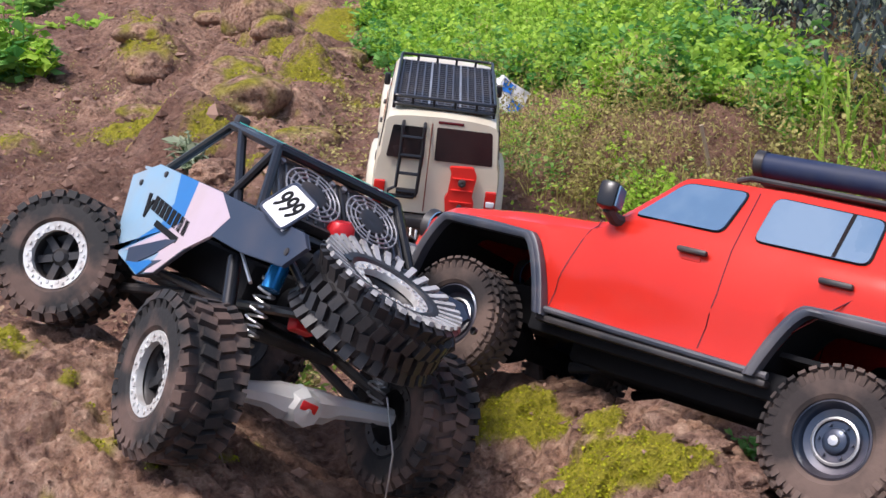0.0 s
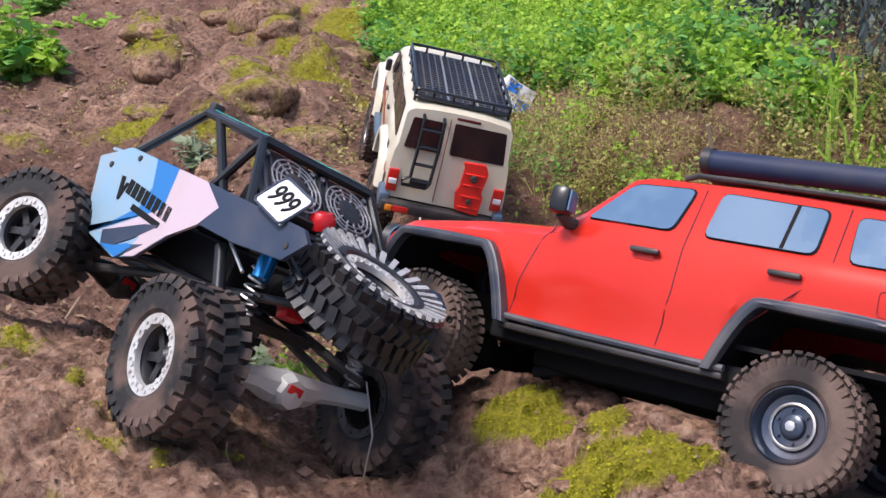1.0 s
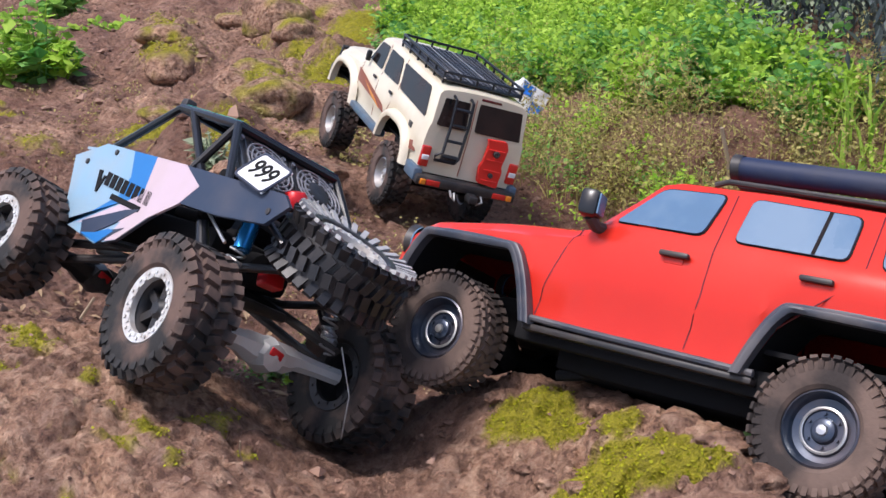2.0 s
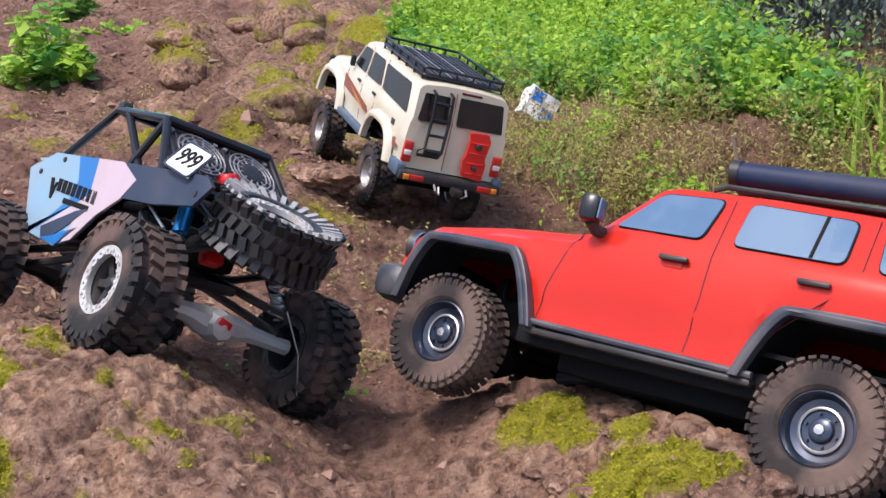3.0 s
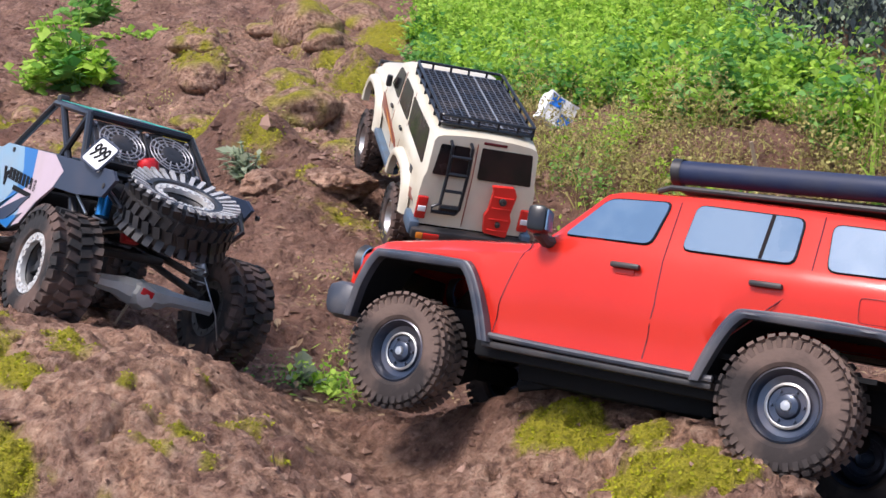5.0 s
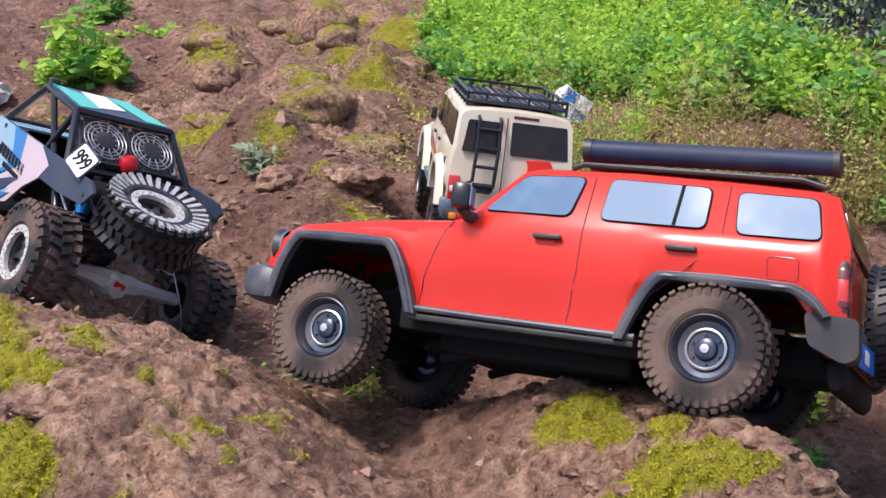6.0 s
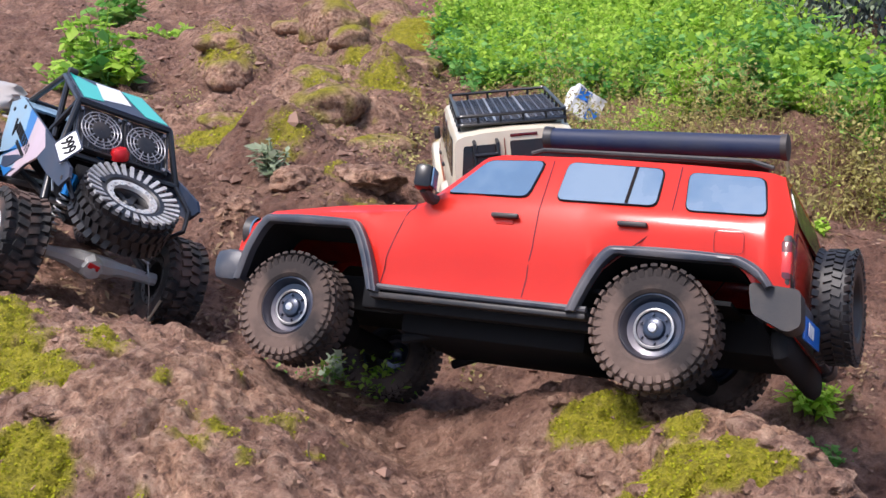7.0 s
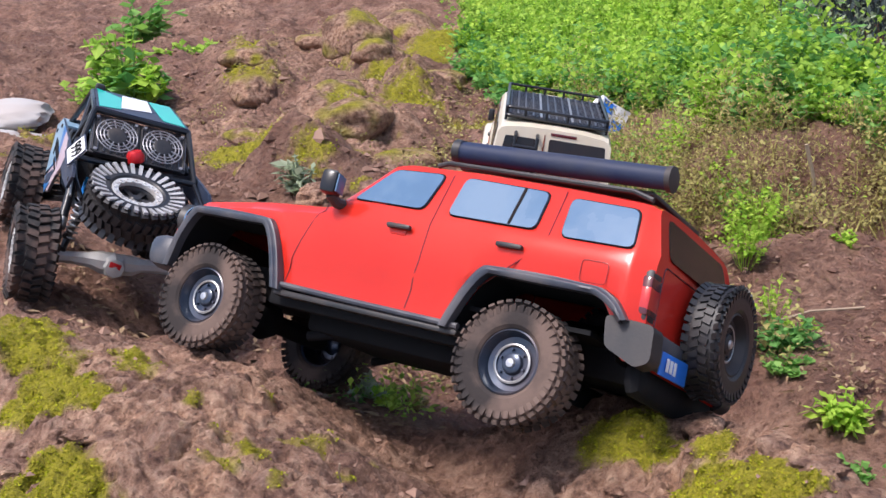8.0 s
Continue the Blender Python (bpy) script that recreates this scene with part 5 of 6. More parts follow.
on_meadow = lambda x, y: (y > edge_of_grass(x)) & in_view(x, y) & meadow(x, y) & ~bare(x, y)
gx, gy = scatter(9000, -0.9, 2.6, 2.3, 7.0, lambda x, y: on_meadow(x, y) & (RNG.uniform(0, 1, len(x)) < 1.2 - 0.13 * y))
weeds("grass", gx, gy, 0.055 * patchy(gx, gy), 16, 0.013, M_GRASS, "low fresh green weeds on the bank", "grass", 50, 28, 0.022, 0.30)
MEADOW = (-0.9, 2.4, 2.3, 6.8)
clumps("grass", 3600, MEADOW, on_meadow, 9, 0.022, 0.085, 13, 0.019, M_GRASS, "dense tufts of fresh green weeds in the meadow", "grass")
clumps("tall_weeds", 1500, MEADOW, on_meadow, 8, 0.018, 0.105, 14, 0.018, M_BUSH, "bright yellow-green leafy weeds in the meadow", "weeds", 40)
clumps("clover", 1000, (-0.3, 1.6, 2.3, 4.6), lambda x, y: on_meadow(x, y) & (y < edge_of_grass(x) + 0.9), 8, 0.022, 0.070, 12, 0.023, M_CLOVER, "broad blue-green leaves at the meadow's edge", "weeds", 25, 0.45)
gx, gy = scatter(12000, -0.9, 2.4, 2.3, 6.5, lambda x, y: on_meadow(x, y) & (y > edge_of_grass(x) + 0.05))
stand_blades("grass", gx, gy, 0.10, M_GRASS, "fresh green grass blades among the weeds", "grass", 0.0026)
# dry brush on the face of the bank
gx, gy = scatter(3000, 0.04, 1.2, 1.95, 3.3, lambda x, y: (y < edge_of_grass(x) + 0.15) & (y > 2.02 + 0.25 * np.exp(-((x - 0.1) / 0.12) ** 2)) & in_view(x, y) & (RNG.uniform(0, 1, len(x)) < np.clip(patchy(x, y) * 1.6 - 0.5, 0.15, 1)) & ~bare(x, y))
weeds("brush", gx, gy, 0.085 * patchy(gx, gy), 26, 0.0100, M_BRUSH, "dry olive and straw-coloured brush on the bank", "brush", 35, 35, 0.018, 0.19)
gx, gy = scatter(160, 0.1, 1.2, 2.0, 3.0, lambda x, y: (y < edge_of_grass(x) + 0.1) & in_view(x, y) & (patchy(x + 3, y) > 0.9) & ~bare(x, y))
weeds("brush", gx, gy, 0.08, 20, 0.010, M_BUSH, "small green weeds mixed in the dry brush", "brush", 35, 30, 0.016, 0.26)
for mat, n, h, leaf, lab in ((M_BUSH, 8, 0.10, 0.011, "clumps of yellow-green weeds in the dry brush"), (M_BRUSH, 24, 0.12, 0.010, "clumps of straggly olive brush"), (M_HERB, 12, 0.08, 0.010, "clumps of dark green weeds in the dry brush")):
    cx, cy = scatter(n * 4, 0.10, 0.95, 2.0, 3.0, lambda x, y: (y < edge_of_grass(x) + 0.05) & (y > 2.05 + 0.3 * np.exp(-((x - 0.1) / 0.12) ** 2)) & in_view(x, y) & ~bare(x, y))
    cx, cy = np.repeat(cx[:n], 12), np.repeat(cy[:n], 12)
    weeds("brush", cx + RNG.normal(0, 0.022, len(cx)), cy + RNG.normal(0, 0.022, len(cx)), h, 16, leaf, mat, lab, "brush", 40, 28, 0.007, 0.32)
gx, gy = scatter(2600, 0.04, 1.0, 1.98, 3.2, lambda x, y: (y < edge_of_grass(x) + 0.1) & (y > 2.02 + 0.25 * np.exp(-((x - 0.1) / 0.12) ** 2)) & in_view(x, y) & (patchy(x + 7, y) > 0.9))
stand_blades("brush", gx, gy, 0.07, M_BRUSH, "thin dry stalks and straw standing in the brush", "brush", 0.0012, bend=0.9)
gx, gy = scatter(80, 0.64, 0.88, 2.1, 2.35, lambda x, y: in_view(x, y))
stand_blades("long_grass", gx, gy, 0.15, M_GRASS, "long arching green grass on the bank edge", "grass", 0.004, bend=0.8)
gx, gy = scatter(700, -0.3, 0.3, 2.2, 3.6, lambda x, y: (y < edge_of_grass(x)) & in_view(x, y))
weeds("sparse_weeds", gx, gy, 0.022, 7, 0.011, M_BRUSH, "low sparse weeds on bare earth", "weeds", 30, 30, 0.016, 0.3)
gx, gy = scatter(16000, -1.6, 0.3, 1.9, 5.5, lambda x, y: in_view(x, y) & (moss_cover(x, y) > 0.3))
weeds("moss_tufts", gx, gy, 0.008, 9, 0.0055, M_MOSS, "yellow-green moss tufts on the far lumps of rock", "moss", 40, 30, 0.010, 0.4)
gx, gy = scatter(3000, -1.2, 0.1, 2.3, 5.0, lambda x, y: in_view(x, y) & (y < edge_of_grass(x)) & (patchy(x + 5, y) > 1.35))
weeds("sparse_weeds", gx, gy, 0.03, 8, 0.009, M_BRUSH, "low olive weeds in the hollows of the slope", "weeds", 45, 28, 0.012, 0.25)
# woodland behind the meadow, its shade and haze put into the leaf colour
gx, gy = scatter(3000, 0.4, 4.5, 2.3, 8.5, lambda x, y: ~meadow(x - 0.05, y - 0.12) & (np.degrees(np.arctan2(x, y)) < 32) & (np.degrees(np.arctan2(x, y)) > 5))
weeds("woodland", gx, gy, 0.8, 130, 0.032, M_WOODS, "woodland undergrowth behind the meadow, shade and haze painted into its leaves", "woods", -50, 25, 0.07, 0.2)
gx, gy = scatter(2600, 0.6, 3.0, 2.3, 7.0, lambda x, y: ~meadow(x + 0.12, y + 0.15) & meadow(x - 0.25, y - 0.35) & (np.degrees(np.arctan2(x, y)) < 24) & (RNG.uniform(0, 1, len(x)) < 0.45))
weeds("tall_weeds", gx, gy, 0.26, 24, 0.018, M_GREYHERB, "tall pale seeding weeds at the wood's edge", "weeds", 55, 22, 0.008, 0.25)

# moss cushions near the camera
gx, gy = scatter(110000, -0.56, 0.26, 0.72, 1.14, lambda x, y: RNG.uniform(0.15, 1, len(x)) < moss_cover(x, y))
weeds("moss", gx, gy, 0.0024, 3, 0.0028, M_MOSS, "cushions of yellow-green moss on the rocks", "moss", 45, 28, 0.0018, 0.42)
# leaf litter and straw in the gully
gx, gy = scatter(1500, -0.75, 0.0, 1.2, 2.0, lambda x, y: RNG.uniform(0, 1, len(x)) < np.exp(-((x + 0.45) / 0.25) ** 2 - ((y - 1.55) / 0.22) ** 2) + 0.25)
weeds("leaf_litter", gx, gy, 0.006, 2, 0.017, M_LITTER, "dry brown leaf litter and straw in the gully", "leaf litter", 8, 16, 0.008, 0.16)
gx, gy = scatter(900, 0.0, 0.8, 1.2, 2.1, lambda x, y: in_view(x, y))
weeds("leaf_litter", gx, gy, 0.005, 2, 0.015, M_LITTER, "dry straw and small dead leaves on red earth", "leaf litter", 8, 16, 0.01, 0.10)
gx, gy = scatter(700, -1.6, 0.2, 1.9, 3.6, lambda x, y: in_view(x, y))
weeds("leaf_litter", gx, gy, 0.005, 2, 0.016, M_LITTER, "scattered straw on the far slope", "leaf litter", 8, 16, 0.01, 0.10)
# weeds between the dirt and the rock
for px, py, r, n, h, mat, lab in ((0.40, 1.98, 0.05, 20, 0.09, M_BRUSH, "straggly dry weed on the dirt bank"), (0.26, 1.44, 0.04, 24, 0.07, M_BRUSH, "straggly weed with dead stems"),
                                  (0.33, 1.25, 0.03, 16, 0.05, M_LITTER, "tangle of dead stems on red earth"), (-0.165, 1.255, 0.018, 12, 0.065, M_GRASS, "fresh green sprig in the gully"), (-0.23, 1.30, 0.03, 9, 0.04, M_HERB, "broad-leaved weed in the gully"),
                                  (-0.12, 1.46, 0.05, 22, 0.05, M_BRUSH, "tangle of dry weed in the gully"), (-0.20, 1.60, 0.06, 20, 0.04, M_BRUSH, "low olive weed in the gully"), (-0.10, 1.75, 0.06, 20, 0.05, M_BRUSH, "dry weed under the ledge")):
    weeds("weed", RNG.normal(px, r, n), RNG.normal(py, r, n), h, 14, min(0.016, h * 0.16), mat, lab, "weed", 40, 28, 0.008, 0.28)


def leafy_plant(x, y, height, spread, stems, leaf, mat, label, slim=0.42, leaves=7):
    """A plant in parts: thin stems, and a crown of leaves."""
    z = ground_height(x, y) - 0.01
    plant = tagged(new("plant"), label, "plant")
    plant.location = (x, y, z)
    base = []
    for k in range(stems):
        a, r = RNG.uniform(0, math.tau), spread * math.sqrt(RNG.uniform(0.05, 1))
        tip = Vector((r * math.cos(a), r * math.sin(a), height * RNG.uniform(0.55, 1.1) * (1 - 0.45 * (r / spread) ** 2)))
        pts = [Vector((0.2 * tip.x, 0.2 * tip.y, 0)), Vector((0.55 * tip.x, 0.55 * tip.y, 0.55 * tip.z)), tip]
        part("stem", tube(pts, min(0.0022, leaf * 0.05), 5), mat, plant)
        for j in range(leaves):
            f = RNG.uniform(0.35, 1)
            base.append(pts[0].lerp(pts[1], f * 2) if f < 0.5 else pts[1].lerp(pts[2], f * 2 - 1))
    base = np.array([tuple(b) for b in base])
    d, s = directions(len(base), 22, 28)
    ln = leaf * RNG.uniform(0.5, 1.35, len(base))
    crown = tagged(new("leaves", leaf_mesh("leaves", base, d, s, ln, ln * slim, mat)), kind="stuff")
    crown.parent = plant
    return plant


leafy_plant(-1.22, 3.50, 0.25, 0.12, 40, 0.036, M_GRASS, "bushy broad-leaved green weed on bare earth", 0.44, 11)
leafy_plant(-1.18, 3.46, 0.19, 0.11, 16, 0.046, M_CLOVER, "blue-green broad-leaved weed in a bush", 0.50, 6)
leafy_plant(-1.28, 3.42, 0.14, 0.08, 16, 0.034, M_GRASS, "small broad-leaved green weed on bare earth")
leafy_plant(-1.13, 3.44, 0.15, 0.07, 14, 0.036, M_BUSH, "small broad-leaved weed beside a bush")
leafy_plant(-1.62, 5.0, 0.20, 0.15, 22, 0.06, M_HERB, "green weed high on the dirt slope")
leafy_plant(-1.30, 4.6, 0.09, 0.16, 20, 0.035, M_GRASS, "low yellow-green weed on the slope")
leafy_plant(-0.425, 2.08, 0.085, 0.035, 16, 0.030, M_GREYHERB, "grey-green rosette beside a rock", 0.2)
leafy_plant(0.42, 2.72, 0.13, 0.08, 16, 0.035, M_BUSH, "bright broad-leaved weed at the meadow's edge")
leafy_plant(0.36, 2.60, 0.12, 0.06, 12, 0.035, M_BUSH, "bright broad-leaved weed at the meadow's edge")
leafy_plant(0.270, 1.372, 0.035, 0.040, 24, 0.010, M_HERB, "low dark green leafy weed on red earth", 0.45)
leafy_plant(0.300, 1.455, 0.045, 0.030, 16, 0.010, M_BUSH, "yellow-green weed on red earth", 0.35)
leafy_plant(0.312, 1.226, 0.040, 0.028, 16, 0.014, M_BUSH, "bright green weed on red earth", 0.25)
leafy_plant(0.302, 1.140, 0.030, 0.028, 12, 0.013, M_HERB, "small green weed beside the mossy rock", 0.25)
leafy_plant(0.300, 1.83, 0.13, 0.045, 24, 0.010, M_BUSH, "yellow-green shrubby weed on the dirt bank", 0.35, 14)
leafy_plant(0.345, 1.98, 0.13, 0.060, 30, 0.010, M_BUSH, "tall yellow-green shrubby weed on the dirt bank", 0.35, 14)
leafy_plant(0.283, 1.415, 0.060, 0.050, 30, 0.013, M_CLOVER, "dark green ivy-like weed on red earth", 0.45)
leafy_plant(0.305, 1.225, 0.050, 0.036, 22, 0.015, M_BUSH, "bright green weed beside the mossy rock", 0.35)
leafy_plant(0.285, 1.52, 0.075, 0.030, 14, 0.011, M_BUSH, "thin yellow-green weed on red earth", 0.3)
leafy_plant(0.36, 2.10, 0.11, 0.07, 26, 0.012, M_BUSH, "yellow-green shrubby weed on the dirt bank", 0.35, 12)
leafy_plant(-0.185, 1.325, 0.055, 0.022, 12, 0.012, M_BUSH, "yellow-green sprig in the gully", 0.3)
leafy_plant(-0.215, 1.345, 0.045, 0.018, 7, 0.024, M_GREYHERB, "pale broad leaves in the gully", 0.4)
leafy_plant(-0.155, 1.345, 0.050, 0.020, 10, 0.010, M_BRUSH, "dry straggly sprig in the gully", 0.3)
leafy_plant(0.456, 1.86, 0.03, 0.030, 8, 0.014, M_BUSH, "small yellow-green weed on red earth", 0.4)


def stone(x, y, r, flat, mat, label, sink=0.3, seed=0, stretch=(1, 1), mossy=0.0, rough=1.0):
    bm = bmesh.new()
    bmesh.ops.create_icosphere(bm, subdivisions=4 if r > 0.02 else 3, radius=1)
    off = Vector((seed * 3.7, seed * 1.3, seed * 2.1))
    for v in bm.verts:
        p = v.co.copy()
        k = 1 + (0.3 + 0.2 * rough) * noise.noise(p * 1.0 + off) + rough * (0.5 * (0.3 - abs(noise.noise(p * 2.0 + off))) + 0.22 * (0.3 - abs(noise.noise(p * 5 + off)))) + (0.03 + 0.05 * rough) * noise.noise(p * 12 + off)
        v.co = Vector((p.x * stretch[0], p.y * stretch[1], p.z * flat)) * k * r
    ob = part("stone", bm, mat, None, label, 60)
    cover = [max(0.0, min(1.0, 1.6 * noise.noise(v.co / r * 1.3 + off) + mossy * (0.4 + v.normal.z) - 0.4)) if mossy else 0.0 for v in ob.data.vertices]
    for field, vals in (("rock", [0.85] * len(cover)), ("moss", cover)):
        ob.data.attributes.new(field, "FLOAT", "POINT").data.foreach_set("value", vals)
    ob.location = (x, y, ground_height(x, y) + r * flat * (1 - 2 * sink) * 0.6)
    ob.rotation_euler = (0, 0, seed)
    return tagged(ob, category="stone", group="stones on the ground")


NEAR_STONES = [(0.128, 0.990, 0.014, 0.45), (0.176, 0.905, 0.017, 0.45), (0.196, 0.862, 0.014, 0.5), (0.214, 0.812, 0.018, 0.45), (0.069, 0.895, 0.010, 0.6), (0.088, 0.868, 0.008, 0.7), (0.146, 0.936, 0.008, 0.6), (0.157, 0.800, 0.007, 0.7),
               (0.048, 0.93, 0.006, 0.7), (0.035, 1.03, 0.010, 0.5), (0.012, 0.90, 0.006, 0.6), (-0.435, 0.865, 0.013, 0.6), (-0.375, 0.880, 0.012, 0.45), (-0.40, 0.84, 0.008, 0.7)]
for k, (sx, sy, sr, sf) in enumerate(NEAR_STONES):
    stone(sx, sy, sr, sf, M_GROUND, "weathered pinkish-brown stone bedded among moss", 0.55, k + 1, (1.5, 0.9))
SLOPE_STONES = [(-0.37, 2.00, 0.045, 0.55), (-0.27, 2.02, 0.05, 0.5), (-0.44, 1.86, 0.03, 0.6), (0.30, 2.12, 0.03, 0.6), (0.46, 2.1, 0.03, 0.6)]
for k, (sx, sy, sr, sf) in enumerate(SLOPE_STONES):
    stone(sx, sy, sr, sf, M_GROUND, "rounded brown rock half sunk in the slope", 0.55, k + 30, (1.3, 0.9))
MOSSY_BOULDERS = [(-0.47, 2.97, 0.070, 0.81), (-0.55, 3.32, 0.066, 0.81), (-0.62, 4.12, 0.085, 1.01), (-0.53, 3.93, 0.060, 0.74), (-0.84, 3.53, 0.066, 0.68), (-0.89, 3.68, 0.055, 0.68),
                  (-0.31, 2.70, 0.062, 0.61), (-0.55, 5.10, 0.110, 0.81), (-0.80, 4.50, 0.080, 0.61), (-0.30, 3.60, 0.060, 0.61), (-0.62, 2.60, 0.040, 0.61), (-1.22, 3.17, 0.035, 0.81), (-0.72, 2.95, 0.045, 0.61)]
for k, (sx, sy, sr, sf) in enumerate(MOSSY_BOULDERS):
    stone(sx, sy, sr, sf, M_GROUND, "rounded pinkish-brown boulder with moss, sunk in the slope", 0.74, k + 70, (1.45, 1.2), 0.55, 0.18)
for k, (sx, sy, sr, sf) in enumerate([(-1.50, 3.26, 0.13, 0.35), (-1.40, 3.06, 0.09, 0.30), (-1.64, 3.2, 0.13, 0.40)]):
    stone(sx, sy, sr, sf, M_PALESTONE, "large pale grey-white rock at the slope's edge", 0.35, k + 50, (1.2, 1.0), 0.0, 0.5)


def gravel(name, x, y, size, mat, label):
    """Small clods and pebbles, each a lumpy octahedron."""
    n = len(x)
    z = ground_heights(x, y)
    o = np.array([(1, 0, 0), (-1, 0, 0), (0, 1, 0), (0, -1, 0), (0, 0, 1), (0, 0, -1)], float)
    r = size * RNG.lognormal(0, 0.5, n)
    v = o[None] * r[:, None, None] * RNG.uniform(0.5, 1.2, (n, 6, 3)) + RNG.normal(0, 0.2, (n, 6, 3)) * r[:, None, None]
    v[:, :, 2] *= 0.7
    v += np.stack([x, y, z + r * 0.15], 1)[:, None]
    tri = np.array([(0, 2, 4), (2, 1, 4), (1, 3, 4), (3, 0, 4), (2, 0, 5), (1, 2, 5), (3, 1, 5), (0, 3, 5)])
    f = (np.arange(n)[:, None, None] * 6 + tri[None]).reshape(-1, 3)
    me = bpy.data.meshes.new(name)
    me.from_pydata(v.reshape(-1, 3).tolist(), [], f.tolist())
    me.materials.append(mat)
    return tagged(new(name, me), label, "gravel", kind="stuff")


M_CLOD = leaf_material("earth_clods", (0.13, 0.070, 0.050), (0.33, 0.205, 0.15), 0.0)
gx, gy = scatter(9000, -1.0, 0.8, 0.75, 2.2, lambda x, y: in_view(x, y) & (RNG.uniform(0, 1, len(x)) < 0.9 - 0.6 * rock_cover(x, y)))
gravel("gravel", gx, gy, 0.0022, M_CLOD, "small clods and chips of reddish earth")
gx, gy = scatter(9000, -2.0, 0.5, 2.0, 5.6, lambda x, y: in_view(x, y) & (y < edge_of_grass(x)))
gravel("gravel", gx, gy, 0.0050, M_CLOD, "clods and pebbles on the far slope")


def build_bag():
    """A crumpled white packet printed with blue squares."""
    bag = tagged(new("plastic_packet"), "crumpled white plastic packet with blue printed squares", "packet")
    def wrinkle(bm, k):
        for v in bm.verts:
            v.co += Vector((noise.noise(v.co * 40), noise.noise(v.co * 40 + Vector((5, 0, 0))), noise.noise(v.co * 40 + Vector((0, 9, 0))))) * k
        return bm
    bm = bmesh.new()
    bmesh.ops.create_cube(bm, size=1, matrix=Matrix.Diagonal((0.082, 0.046, 0.068, 1)))
    bmesh.ops.subdivide_edges(bm, edges=bm.edges[:], cuts=7, use_grid_fill=True)
    part("wrapper", wrinkle(bm, 0.006), M_WHITE, bag, "", 60)
    for u, v in ((-0.019, 0.016), (0.019, -0.016)):
        bm = bmesh.new()
        bmesh.ops.create_cube(bm, size=1, matrix=pose(u, -0.0215, v) @ Matrix.Diagonal((0.034, 0.006, 0.028, 1)))
        bmesh.ops.subdivide_edges(bm, edges=bm.edges[:], cuts=5, use_grid_fill=True)
        part("print", wrinkle(bm, 0.006), M_PLATE_BLUE, bag, "blue printed square", 60)
    bag.matrix_basis = pose(0.152, 2.90, ground_height(0.152, 2.90) + 0.036, -14, 32, 14)
    return bag


build_bag()


def twig(pts, r, label):
    z0 = ground_height(pts[0][0], pts[0][1])
    ob = part("twig", tube([(x, y, z0 + z) for x, y, z in pts], r, 6), M_TWIG, None, label)
    return tagged(ob, category="twig", group="twigs on the ground")


twig([(0.47, 2.13, -0.01), (0.462, 2.12, 0.06), (0.445, 2.11, 0.12)], 0.0035, "dry upright stick against the bank")
twig([(-0.50, 1.45, 0.0), (-0.47, 1.43, 0.03), (-0.45, 1.44, 0.06)], 0.0018, "thin pale dry stem in the gully")
twig([(-0.43, 1.38, 0.0), (-0.40, 1.35, 0.012), (-0.36, 1.34, 0.006)], 0.0022, "pale dry twig lying in the gully")
twig([(-0.30, 1.29, 0.004), (-0.285, 1.26, 0.012), (-0.262, 1.24, 0.005)], 0.004, "short broken stick behind the boulder")
twig([(0.30, 1.62, 0.0), (0.36, 1.64, 0.012), (0.43, 1.63, 0.02)], 0.0018, "thin dry stalk on red earth")
twig([(-0.17, 0.885, 0.0), (-0.171, 0.88, 0.012), (-0.169, 0.875, 0.022)], 0.0007, "short pale grass stalk on the boulder")

# ---- what moves: seconds, place of the rear axle, turn ----
RED_ROWS = [
    (0.0, 0.349, 0.8913, 0.1316, 28.02, 1.46, 139.45), (0.5, 0.3236, 0.9081, 0.1351, 27.09, 3.27, 141.51), (1.0, 0.3183, 0.9132, 0.1361, 26.61, 4.08, 141.49),
    (1.5, 0.3295, 0.9123, 0.1302, 27.9, 3.36, 141.9), (3.0, 0.3205, 0.9208, 0.132, 28.18, 3.79, 142.7), (3.5, 0.3094, 0.9319, 0.134, 27.5, 3.54, 144.14),
    (4.0, 0.2904, 0.9331, 0.1407, 23.11, 5.42, 145.2), (4.5, 0.2905, 0.9387, 0.1393, 23.02, 4.85, 145.94), (5.8, 0.2198, 1.0145, 0.1398, 22.5, 5.54, 155.37),
    (6.0, 0.2011, 1.0403, 0.1381, 24.82, 4.8, 157.36), (6.5, 0.1835, 1.0519, 0.1387, 27.09, 5.18, 157.06), (7.0, 0.1485, 1.07, 0.1444, 28.91, 5.1, 157.87),
    (7.5, 0.0844, 1.102, 0.1453, 31.75, 4.14, 157.85), (8.0, 0.017, 1.066, 0.1413, 28.64, 1.33, 151.05)]
